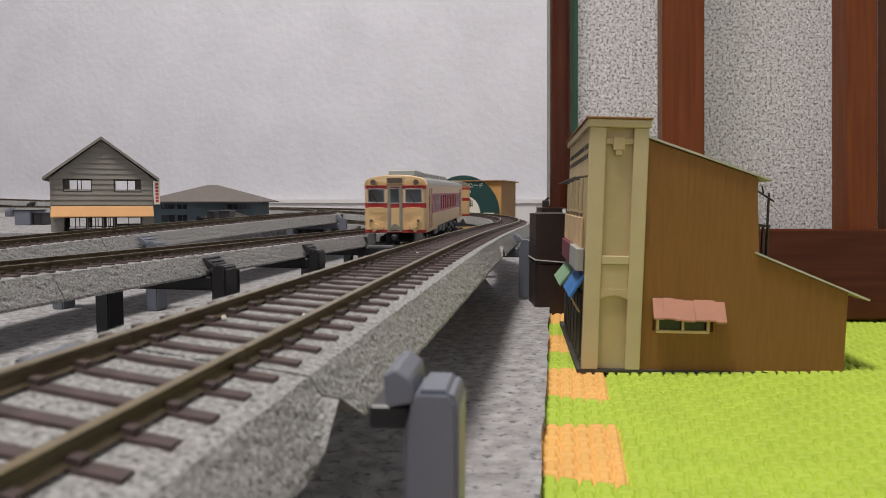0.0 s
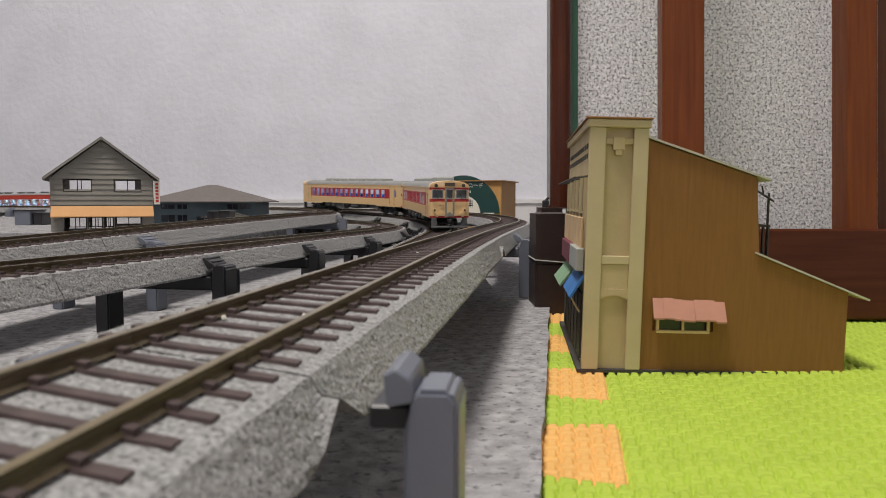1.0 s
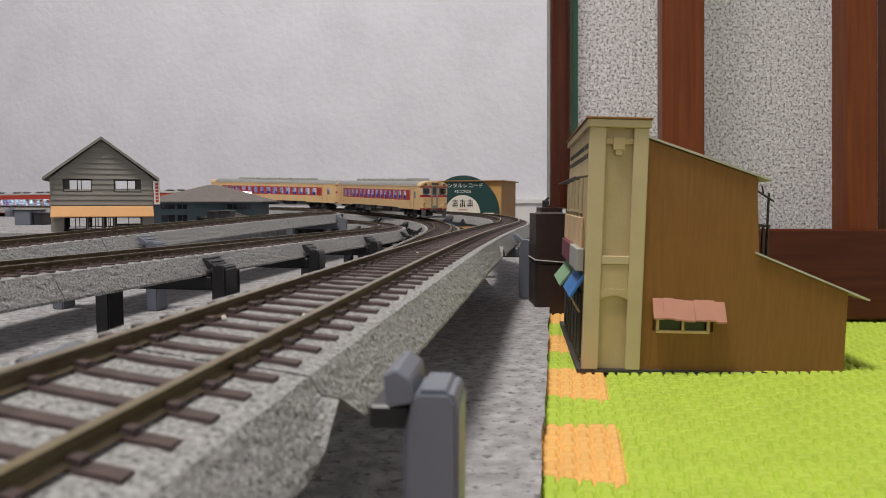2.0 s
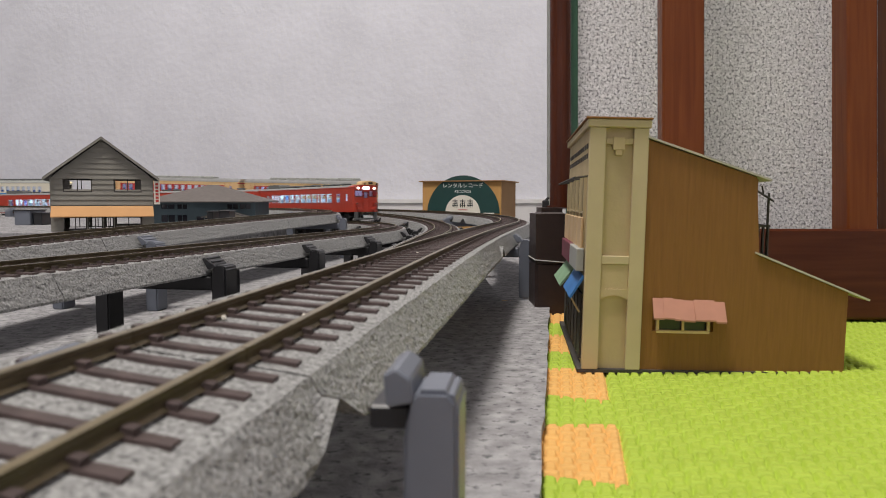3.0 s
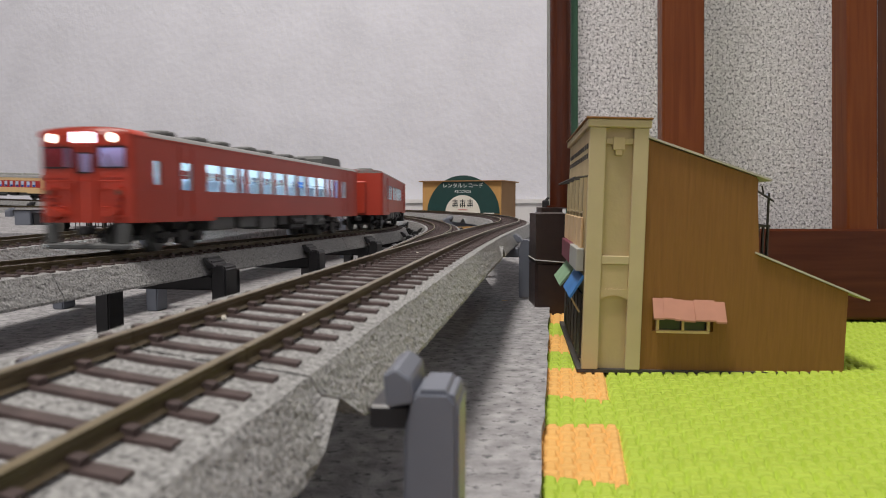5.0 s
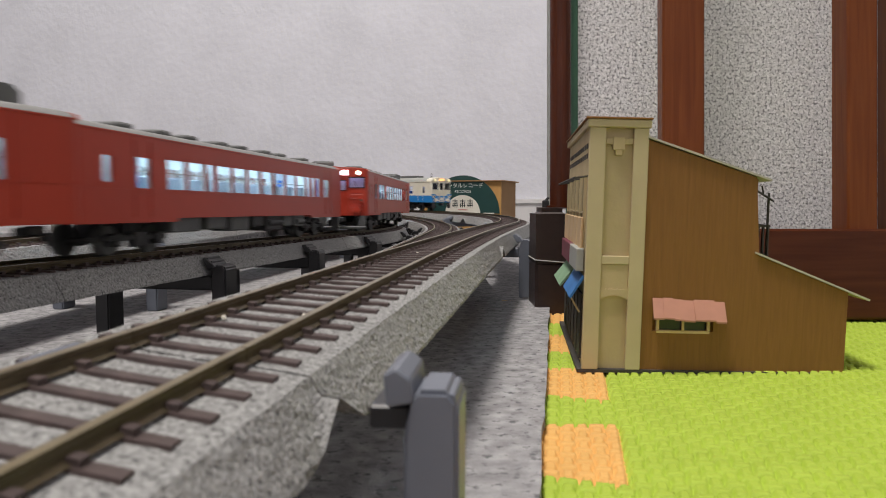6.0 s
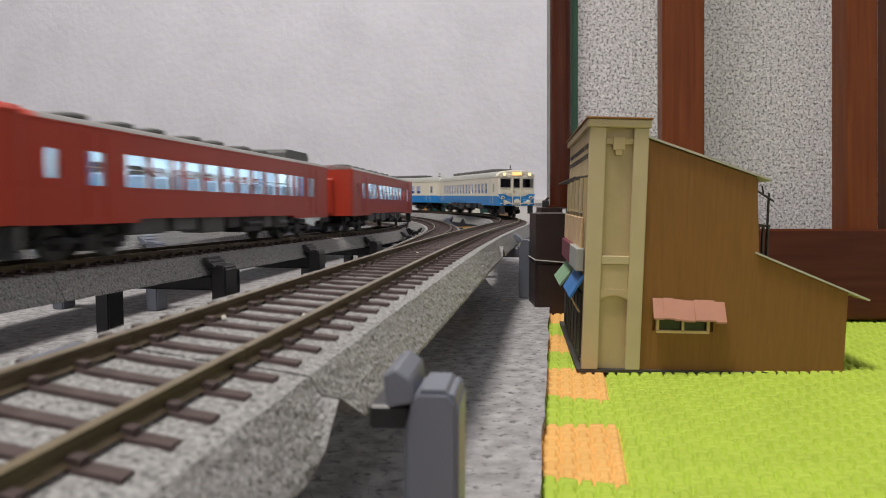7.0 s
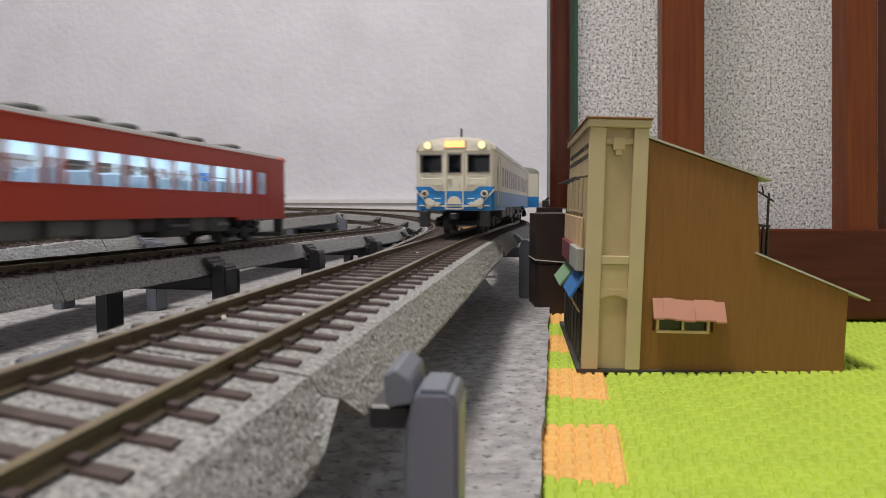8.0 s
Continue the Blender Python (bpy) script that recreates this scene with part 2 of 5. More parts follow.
# ---------------------------------------------------------------- trains
L, HW = 0.130, 0.01825            # half length, half width
Z_FLOOR, Z_SILL, Z_HEAD, Z_GUT, Z_TOP = 0.0116, 0.0234, 0.0333, 0.0396, 0.0456


def roof_outline(n=10):
    pts = []
    for i in range(n + 1):
        a = math.pi * i / n
        pts.append((-HW * math.cos(a) * (1 if 0 < i < n else 1), Z_GUT + (Z_TOP - Z_GUT) * math.sin(a) ** 0.7))
    return pts


def car(style, cab_front=True, cab_back=False, lit=True, cooler="row"):
    """A railcar lying along x, rail tops at z = 0, front to +x."""
    col = {"red": ("vermilion", "vermilion", "vermilion"), "yellow": ("cream", "red", "cream"), "blue": ("blue", "ivory", "ivory")}[style]
    label = {"red": "vermilion red model diesel railcar with grey roof and lit windows",
             "yellow": "cream model diesel railcar with red window band and grey roof",
             "blue": "ivory and blue model diesel railcar with grey roof"}[style]
    base = new("railcar")
    tagged(base, label, "model train", {"red": "red trains", "yellow": "cream train", "blue": "blue train"}[style])
    mats = [M[c] for c in col]
    global Z_SILL, Z_HEAD, Z_GUT
    Z_SILL, Z_HEAD, Z_GUT = (0.0254, 0.0346, 0.0424) if style == "red" else (0.0234, 0.0333, 0.0396)
    # window layout along the side
    wins = []
    if style == "red":
        x = -0.0880
        spans = [0.0058] * 3 + [0.0128] * 7 + [0.0058] + [0.0128] * 2
        for w in spans:
            wins.append((x, x + w, Z_SILL - 0.0018, Z_HEAD + 0.0004))
            x += w + 0.0024
        wins.append((0.1120, 0.1165, Z_SILL, Z_HEAD - 0.0005))
        wins.append((0.0905, 0.0985, Z_SILL - 0.0018, Z_HEAD))
        wins.append((-0.1035, -0.0945, Z_SILL - 0.0018, Z_HEAD))
    else:
        x = -0.100
        for i in range(15):
            wins.append((x, x + 0.0080, Z_SILL, Z_HEAD))
            x += 0.0131
        wins.append((0.1120, 0.1165, Z_SILL + 0.001, Z_HEAD - 0.0005))
    t = 0.0007
    band = 0.0208 if style == "blue" else Z_SILL - 0.0013
    head = Z_HEAD + 0.0011

    def paint(z):
        if z < band:
            return 0
        return 1 if z < head else 2

    for sgn in (-1, 1):
        bm = bmesh.new()

        def place(b, ua, ub, va, vb, mi):
            box(b, ua, ub, sgn * HW if sgn < 0 else sgn * HW - t, sgn * HW + t if sgn < 0 else sgn * HW, va, vb, mi)

        ends = (lambda z: 0) if style == "yellow" else paint
        for ua, ub, pt in ((-L + 0.0025, -0.1045, ends), (-0.1045, 0.102, paint), (0.102, L - 0.0025, ends)):
            plates(bm, ua, ub, Z_FLOOR + 0.0014, Z_GUT, [h for h in wins if ua < h[0] < ub], place, pt, (band, head))
        # deep skirts at the ends, raised in the middle
        for xa, xb in ((-L + 0.0025, -0.072), (0.072, L - 0.0025)):
            place(bm, xa, xb, Z_FLOOR, Z_FLOOR + 0.0014, 0)
        # doors as slightly proud frames
        for xd in (-0.112, 0.103) if style != "red" else (-0.107, 0.090):
            for xx in (xd, xd + 0.0095):
                box(bm, xx, xx + 0.0004, sgn * HW - 0.0001, sgn * (HW + 0.0003), Z_FLOOR + 0.002, Z_GUT - 0.002, paint(0.03))
        box(bm, -L + 0.001, L - 0.001, sgn * HW - 0.0001 * sgn, sgn * (HW + 0.0004), Z_GUT - 0.0006, Z_GUT, 2)
        if style == "red":
            box(bm, -L + 0.001, L - 0.001, sgn * HW, sgn * (HW + 0.0003), Z_SILL - 0.0022, Z_SILL - 0.0016, 0)
        part("side_wall", bm, mats, base)
        bm = bmesh.new()

        def lining(b, ua, ub, va, vb, mi):
            box(b, ua, ub, min(sgn * (HW - 0.0015), sgn * (HW - 0.0011)), max(sgn * (HW - 0.0015), sgn * (HW - 0.0011)), va, vb, mi)

        plates(bm, -L + 0.012, L - 0.012, Z_FLOOR + 0.005, Z_GUT, [h for h in wins if h[1] < L - 0.012], lining)
        part("inner_lining", bm, M["interior"], base)
        for (xa, xb, za, zb) in wins:
            bm = bmesh.new()
            box(bm, xa, xb, sgn * (HW - 0.0009), sgn * (HW - 0.0005), za, zb)
            pane = part("window_pane", bm, M["glass"], base)
            pane.visible_shadow = False
            if xb - xa > 0.008:
                bm = bmesh.new()
                y0, y1 = sgn * (HW - 0.0005), sgn * (HW - 0.0001)
                zc = za + (zb - za) * 0.55
                box(bm, xa, xb, y0, y1, zc - 0.0002, zc + 0.0002)
                for xx in (xa, xb - 0.0004):
                    box(bm, xx, xx + 0.0004, y0, y1, za, zb)
                part("window_frame", bm, M["silver"], pane)
    # roof
    out = roof_outline()
    bm = bmesh.new()
    rings = []
    for x, q in ((-L, 0.90), (-L + 0.004, 0.985), (-L + 0.010, 1.0), (0, 1.0), (L - 0.010, 1.0), (L - 0.004, 0.985), (L, 0.90)):
        rings.append([bm.verts.new((x, y * (1 - (1 - q) * 0.3), Z_GUT + (z - Z_GUT) * q)) for y, z in out])
    tint = {0: cab_back, 1: cab_back, 4: cab_front, 5: cab_front}
    for q, (a, b) in enumerate(zip(rings, rings[1:])):
        for j in range(len(out) - 1):
            f = bm.faces.new((a[j], a[j + 1], b[j + 1], b[j]))
            f.material_index = 1 if tint.get(q) else 0
    for q, r in ((0, rings[0]), (5, rings[-1])):
        f = bm.faces.new(r)
        f.material_index = 1 if tint.get(q) else 0
    part("roof", bm, [M["roof_grey"] if style != "blue" else M["vent_light"], mats[2]], base, smooth=True)
    # roof gear
    if style == "red":
        for x in (-0.098, -0.062, -0.041, -0.012, 0.009, 0.038, 0.059, 0.085):
            if (cooler == "tank" and x < -0.08) or (cooler == "front_tank" and x > 0.08):
                continue
            bm = bmesh.new()
            box(bm, x - 0.0046, x + 0.0046, -0.0058, 0.0058, Z_TOP + 0.0006, Z_TOP + 0.0027, 0, 0.0007)
            box(bm, x - 0.0034, x + 0.0034, -0.0044, 0.0044, Z_TOP - 0.0012, Z_TOP + 0.0007)
            part("roof_ventilator", bm, M["vent_dark"], base)
        if cooler != "row":
            bm = bmesh.new()
            e = -1 if cooler == "tank" else 1
            prism(bm, [(e * 0.118, Z_TOP - 0.001), (e * 0.118, Z_TOP + 0.003), (e * 0.115, Z_TOP + 0.0050), (e * 0.085, Z_TOP + 0.0050), (e * 0.082, Z_TOP + 0.003), (e * 0.082, Z_TOP - 0.001)], -0.0095, 0.0095)
            part("roof_tank", bm, M["vent_dark"], base)
    elif style == "yellow":
        for i in range(7):
            x = -0.078 + i * 0.0225
            bm = bmesh.new()
            box(bm, x, x + 0.0165, -0.0085, 0.0085, Z_TOP - 0.001, Z_TOP + 0.0028, 0, 0.0007)
            part("air_conditioner", bm, M["vent_light"], base)
        if cooler == "tank":
            bm = bmesh.new()
            box(bm, 0.076, 0.104, -0.0085, 0.0085, Z_TOP - 0.001, Z_TOP + 0.0034, 0, 0.0008)
            part("air_conditioner", bm, M["vent_light"], base)
    else:
        for i in range(6):
            x = -0.092 + i * 0.030
            bm = bmesh.new()
            box(bm, x, x + 0.027, -0.0085, 0.0085, Z_TOP - 0.001, Z_TOP + 0.0026, 0, 0.0008)
            part("air_conditioner", bm, M["vent_dark"], base)
        bm = bmesh.new()
        cyl(bm, (0.110, 0, Z_TOP - 0.001), (0.110, 0, Z_TOP + 0.0012), 0.0017, 10)
        cyl(bm, (0.110, 0, Z_TOP + 0.001), (0.110, 0, Z_TOP + 0.0055), 0.0006, 8)
        part("antenna", bm, M["vent_dark"], base)
    # floor, seats, light strip
    bm = bmesh.new()
    box(bm, -L + 0.002, L - 0.002, -HW + 0.001, HW - 0.001, Z_FLOOR + 0.0025, Z_FLOOR + 0.005)
    part("floor_plate", bm, M["under"], base)
    bm = bmesh.new()
    box(bm, -L + 0.012, L - 0.014, -0.004, 0.004, Z_GUT - 0.0008, Z_GUT + 0.0004)
    part("light_strip", bm, M["led"] if lit == 1 else M["led_dim"], base)
    bm = bmesh.new()
    box(bm, -L + 0.003, L - 0.003, -HW + 0.0012, HW - 0.0012, Z_GUT + 0.0008, Z_GUT + 0.0014)
    part("inner_ceiling", bm, M["interior"], base)
    for sgn in (-1, 1):
        for i in range(10):
            x = -0.085 + i * 0.018
            bm = bmesh.new()
            box(bm, x, x + 0.003, sgn * 0.005, sgn * 0.0155, Z_FLOOR + 0.005, Z_SILL + 0.0035, 0, 0.0006)
            box(bm, x + 0.003, x + 0.009, sgn * 0.005, sgn * 0.0155, Z_FLOOR + 0.005, Z_FLOOR + 0.0095, 0)
            part("seat", bm, M["seat_grey"] if style == "red" else M["seat_blue"], base)
        if style == "red":
            for xa, xb in ((0.0912, 0.0962), (-0.1030, -0.0985)):
                bm = bmesh.new()
                box(bm, xa, xb, min(sgn * 0.0120, sgn * 0.0140), max(sgn * 0.0120, sgn * 0.0140), Z_FLOOR + 0.005, Z_HEAD)
                part("door_screen", bm, M["seat_blue"], base, "blue screen inside the door")
    for x in (-0.1055, 0.0995):
        bm = bmesh.new()
        box(bm, x, x + 0.001, -HW + 0.001, HW - 0.001, Z_FLOOR + 0.005, Z_GUT + 0.0008)
        part("partition", bm, M["interior"], base)
    # ends
    for e, cab in ((1, cab_front), (-1, cab_back)):
        end_face(base, style, mats, e, cab)
    # underfloor boxes
    rng = random.Random(7)
    x = -0.066
    while x < 0.056:
        w = rng.uniform(0.010, 0.026)
        for sgn in (-1, 1):
            d = rng.uniform(0.0055, 0.0085)
            bm = bmesh.new()
            box(bm, x, x + w, sgn * 0.006, sgn * 0.0165, Z_FLOOR + 0.0024 - d, Z_FLOOR + 0.0026, 0, 0.0006)
            if rng.random() < 0.4:
                cyl(bm, (x + 0.002, sgn * 0.0165, Z_FLOOR - 0.002), (x + w - 0.002, sgn * 0.0165, Z_FLOOR - 0.002), 0.0016, 8)
            part("equipment_box", bm, M["under_grey"] if rng.random() < 0.55 else M["under"], base)
        x += w + rng.uniform(0.002, 0.006)
    bogies = [bogie(base, x) for x in (-0.090, 0.090)]
    return base, bogies


def bogie(base, x):
    bm = bmesh.new()
    for sgn in (-1, 1):
        y0, y1 = sgn * 0.0105, sgn * 0.0130
        box(bm, -0.0185, 0.0185, y0, y1, 0.0052, 0.0072, 0, 0.0004)
        box(bm, -0.004, 0.004, y0, sgn * 0.0138, 0.0028, 0.0085, 0, 0.0004)
        for xx in (-0.013, 0.013):
            box(bm, xx - 0.0026, xx + 0.0026, y0, sgn * 0.0136, 0.0034, 0.0080, 0, 0.0004)
            cyl(bm, (xx, sgn * 0.0128, 0.0053), (xx, sgn * 0.0142, 0.0053), 0.0017, 10)
    box(bm, -0.004, 0.004, -0.0105, 0.0105, 0.0060, 0.0120)
    b = part("bogie", bm, M["under"], base)
    b.matrix_basis = pose(x, 0, 0)
    for xx in (-0.013, 0.013):
        bm = bmesh.new()
        cyl(bm, (xx, -0.0095, 0.0053), (xx, 0.0095, 0.0053), 0.0010, 8)
        for sgn in (-1, 1):
            cyl(bm, (xx, sgn * 0.0074, 0.0053), (xx, sgn * 0.0096, 0.0053), 0.0053, 20)
            cyl(bm, (xx, sgn * 0.0069, 0.0053), (xx, sgn * 0.0074, 0.0053), 0.0060, 20)
        part("wheelset", bm, M["under_grey"], b)
    return b


def cab_trim(base, style, X, e):
    """Rain gutters, grab rails, a marker disc and a kick plate on a cab front."""
    paint = {"red": M["vermilion"], "yellow": M["cream"], "blue": M["ivory"]}[style]
    xa, xb = min(X, X + e * 0.0005), max(X, X + e * 0.0005)
    for sgn in (-1, 1):
        bm = bmesh.new()
        box(bm, xa, xb, min(sgn * 0.0052, sgn * 0.0170), max(sgn * 0.0052, sgn * 0.0170), 0.0388, 0.0392)
        part("rain_gutter", bm, paint if style != "yellow" else M["red"], base)
        bm = bmesh.new()
        xo = X + e * 0.0010
        for ya, yb, z in ((0.0066, 0.0150, 0.0262), (0.0062, 0.0090, 0.0236)):
            cyl(bm, (xo, sgn * ya, z), (xo, sgn * yb, z), 0.0002, 6)
            for y in (ya, yb):
                cyl(bm, (X, sgn * y, z), (xo, sgn * y, z), 0.0002, 6)
        if style != "yellow":
            for y in (0.0068, 0.0152):
                box(bm, min(X, X + e * 0.0002), max(X, X + e * 0.0002), sgn * y - 0.0001, sgn * y + 0.0001, 0.0228, 0.0275)
            box(bm, min(X, X + e * 0.0002), max(X, X + e * 0.0002), min(sgn * 0.0068, sgn * 0.0152), max(sgn * 0.0068, sgn * 0.0152), 0.0274, 0.0276)
        part("grab_rail", bm, paint, base)
        bm = bmesh.new()
        cyl(bm, (X, sgn * 0.0120, 0.0158), (X + e * 0.0020, sgn * 0.0120, 0.0158), 0.0016, 12)
        cyl(bm, (X, sgn * 0.0120, 0.0135), (X + e * 0.0016, sgn * 0.0120, 0.0135), 0.0012, 10)
        if style == "red":
            for z in (0.0180, 0.0202, 0.0232):
                box(bm, min(X, X + e * 0.0014), max(X, X + e * 0.0014), sgn * 0.0128 - 0.0018, sgn * 0.0128 + 0.0018, z, z + 0.0009)
        part("connector_box", bm, paint, base)
    bm = bmesh.new()
    if style == "yellow":
        arc = [(0.0027 * math.cos(math.pi * i / 10), 0.0136 + 0.0032 * math.sin(math.pi * i / 10)) for i in range(11)]
        ring = [[bm.verts.new((x, y, z)) for y, z in arc] for x in (X + e * 0.0002, X + e * 0.0011)]
        for i in range(11):
            bm.faces.new((ring[0][i], ring[0][(i + 1) % 11], ring[1][(i + 1) % 11], ring[1][i]))
        bm.faces.new(ring[0])
        bm.faces.new(ring[1])
        part("kick_plate", bm, M["door_grey"], base)
    else:
        cyl(bm, (X + e * 0.0007, 0.0020, 0.0262), (X + e * 0.0014, 0.0020, 0.0262), 0.0004, 8)
        box(bm, min(X, X + e * 0.0008), max(X, X + e * 0.0008), -0.0034, -0.0014, 0.0260, 0.0266)
        part("door_handle", bm, paint, base)


def end_face(base, style, mats, e, cab):
    out = roof_outline()
    X = e * L
    t = 0.0009
    holes = []
    if cab:
        holes = [(-0.0158, -0.0063, 0.0294, 0.0369), (0.0063, 0.0158, 0.0294, 0.0369), (-0.0027, 0.0027, 0.0292, 0.0370)]
        if style == "red":
            holes = [(-0.0158, -0.0053, 0.0312, 0.0378), (0.0053, 0.0158, 0.0312, 0.0378), (-0.0027, 0.0027, 0.0294, 0.0358)]
    bm = bmesh.new()

    def place(b, ua, ub, va, vb, mi):
        box(b, min(X - e * t, X), max(X - e * t, X), ua, ub, va, vb, mi)

    def paint(z):
        if style == "blue":
            return 0 if z < 0.0205 else 1
        if style == "yellow":
            return 1 if (0.0262 < z < 0.0290 or 0.0370 < z < 0.0391 or z < Z_FLOOR + 0.0018) else 0
        return 0

    RC = 0.0024
    plates(bm, -HW + RC, HW - RC, Z_FLOOR, Z_GUT, holes, place, paint, (0.0205, 0.0262, 0.0290, 0.0370, 0.0391, Z_FLOOR + 0.0018))
    zs = sorted({Z_FLOOR, Z_GUT, 0.0205, 0.0262, 0.0290, 0.0370, 0.0391, Z_FLOOR + 0.0018})
    for sgn in (-1, 1):
        for za, zb in zip(zs, zs[1:]):
            for q in range(5):
                a0, a1 = math.pi / 2 * q / 5, math.pi / 2 * (q + 1) / 5
                pts = [(X - e * RC + e * RC * math.sin(a), sgn * (HW - RC + RC * math.cos(a))) for a in (a0, a1)]
                f = bm.faces.new([bm.verts.new(v) for v in ((*pts[0], za), (*pts[1], za), (*pts[1], zb), (*pts[0], zb))])
                f.material_index = paint((za + zb) / 2)
    bmesh.ops.remove_doubles(bm, verts=bm.verts, dist=1e-6)
    arc = [bm.verts.new((X, y, z * 0.9 + Z_GUT * 0.1)) for y, z in out]
    arc2 = [bm.verts.new((X - e * t, y, z * 0.9 + Z_GUT * 0.1)) for y, z in out]
    for ring in (arc, arc2):
        f = bm.faces.new(ring)
        f.material_index = 2 if style == "blue" else 0
    for j in range(len(arc) - 1):
        f = bm.faces.new((arc[j], arc[j + 1], arc2[j + 1], arc2[j]))
        f.material_index = 2 if style == "blue" else 0
    face = part("cab_front" if cab else "end_wall", bm, mats, base)
    if not cab:
        bm = bmesh.new()
        box(bm, min(X, X + e * 0.0022), max(X, X + e * 0.0022), -0.0055, 0.0055, 0.0125, 0.0365, 0, 0.0008)
        part("gangway", bm, M["rubber"] if style != "red" else M["vermilion"], base)
    else:
        for (ya, yb, za, zb) in holes:
            bm = bmesh.new()
            box(bm, X - e * 0.0008, X - e * 0.0004, ya, yb, za, zb)
            pane = part("windscreen", bm, M["glass"], base)
            pane.visible_shadow = False
            bm = bmesh.new()
            xa, xb = min(X, X + e * 0.0003), max(X, X + e * 0.0003)
            for q in ((ya - 0.0005, yb + 0.0005, za - 0.0005, za), (ya - 0.0005, yb + 0.0005, zb, zb + 0.0005), (ya - 0.0005, ya, za, zb), (yb, yb + 0.0005, za, zb)):
                box(bm, xa, xb, *q)
            part("window_frame", bm, {"red": M["rubber"], "yellow": M["silver"], "blue": M["window_seal"]}[style], pane)
            if yb - ya > 0.007:
                bm = bmesh.new()
                cyl(bm, (X + e * 0.0006, (ya + yb) / 2 + 0.001, za - 0.001), (X + e * 0.0007, (ya + yb) / 2 - 0.002, za + 0.0045), 0.00018, 6)
                part("wiper", bm, M["rubber"], base)
        # driver's bulkhead behind the glass
        bm = bmesh.new()
        box(bm, X - e * 0.0125, X - e * 0.0115, -HW + 0.001, HW - 0.001, Z_FLOOR + 0.005, Z_GUT)
        part("bulkhead", bm, M["darkglass"] if style == "blue" else M["interior"], base)
        if style == "red":
            # glowing box added to brighten the cab behind the glass, no lamp seen there
            bm = bmesh.new()
            box(bm, min(X - e * 0.004, X - e * 0.010), max(X - e * 0.004, X - e * 0.010), -0.012, 0.012, Z_GUT - 0.0006, Z_GUT)
            part("cab_fill_glow", bm, M["led_dim"], base)
        # gangway door with ridged frame
        bm = bmesh.new()
        xa, xb = min(X, X + e * 0.0007), max(X, X + e * 0.0007)
        wide = 0.0016 if style == "yellow" else 0.0006
        for y in (-0.0043, 0.0043 - wide):
            box(bm, xa, xb, y, y + wide, Z_FLOOR + 0.001, 0.0382)
        box(bm, xa, xb, -0.0043, 0.0043, 0.0382, 0.0388)
        if style != "red":
            box(bm, xa, xb, -0.0043, 0.0043, Z_FLOOR + 0.0005, Z_FLOOR + 0.0012)
        part("gangway_door_frame", bm, {"red": M["vermilion"], "yellow": M["door_grey"], "blue": M["ivory"]}[style], base)
        cab_trim(base, style, X, e)
        # lamps
        yl, zl = {"red": (0.0118, 0.0412), "yellow": (0.0126, 0.0410), "blue": (0.0125, 0.0414)}[style]
        lamp = {"red": M["lamp_on"], "yellow": M["lamp_off"], "blue": M["lamp_warm"]}[style]
        body = {"red": M["vermilion"], "yellow": M["cream"], "blue": M["ivory"]}[style]
        for sgn in (-1, 1):
            bm = bmesh.new()
            cyl(bm, (X - e * 0.003, sgn * yl, zl), (X + e * 0.0010, sgn * yl, zl), 0.0021, 16)
            h = part("headlight", bm, body, base, "round headlight")
            bm = bmesh.new()
            cyl(bm, (X + e * 0.0008, sgn * yl, zl), (X + e * 0.0013, sgn * yl, zl), 0.0016, 16)
            part("lens", bm, lamp, h)
            bm = bmesh.new()
            zt = {"red": 0.0222, "yellow": 0.0186, "blue": 0.0194}[style]
            cyl(bm, (X, sgn * 0.0139, zt), (X + e * 0.0013, sgn * 0.0139, zt), 0.0017, 14)
            tl = part("tail_lamp", bm, body, base)
            bm = bmesh.new()
            cyl(bm, (X + e * 0.0012, sgn * 0.0139, zt), (X + e * 0.0016, sgn * 0.0139, zt), 0.0009, 12)
            part("lens", bm, M["lamp_off"], tl)
            # jumper sockets, hand rails and steps
            bm = bmesh.new()
            cyl(bm, (X, sgn * 0.0105, 0.0150), (X + e * 0.0022, sgn * 0.0105, 0.0150), 0.0015, 10)
            cyl(bm, (X, sgn * 0.0080, 0.0146), (X + e * 0.0018, sgn * 0.0080, 0.0146), 0.0011, 10)
            box(bm, min(X, X + e * 0.001), max(X, X + e * 0.001), sgn * 0.0150 - 0.0012, sgn * 0.0150 + 0.0012, 0.0136, 0.0142)
            for zz in (0.0150, 0.0172, 0.0232):
                cyl(bm, (X + e * 0.0009, sgn * 0.0062, zz), (X + e * 0.0009, sgn * 0.0095, zz), 0.00022, 6)
            cyl(bm, (X + e * 0.0006, sgn * 0.0055, 0.0205), (X + e * 0.0006, sgn * 0.0055, 0.0255), 0.0002, 6)
            part("jumper_socket", bm, body, base)
        bm = bmesh.new()
        if style == "red":
            box(bm, min(X, X + e * 0.0005), max(X, X + e * 0.0005), -0.0060, 0.0060, 0.0390, 0.0438, 0)
        else:
            box(bm, min(X, X + e * 0.0005), max(X, X + e * 0.0005), -0.0052, 0.0052, 0.0400, 0.0440, 0)
        sf = part("sign_box", bm, body, base)
        bm = bmesh.new()
        xa, xb = min(X + e * 0.0004, X + e * 0.0009), max(X + e * 0.0004, X + e * 0.0009)
        box(bm, xa, xb, -0.0045, 0.0045, 0.0397 if style == "red" else 0.0406, 0.0432 if style == "red" else 0.0434, 0)
        part("destination_sign", bm, {"red": M["sign_on"], "yellow": M["lamp_off"], "blue": M["sign_amber"]}[style], sf)
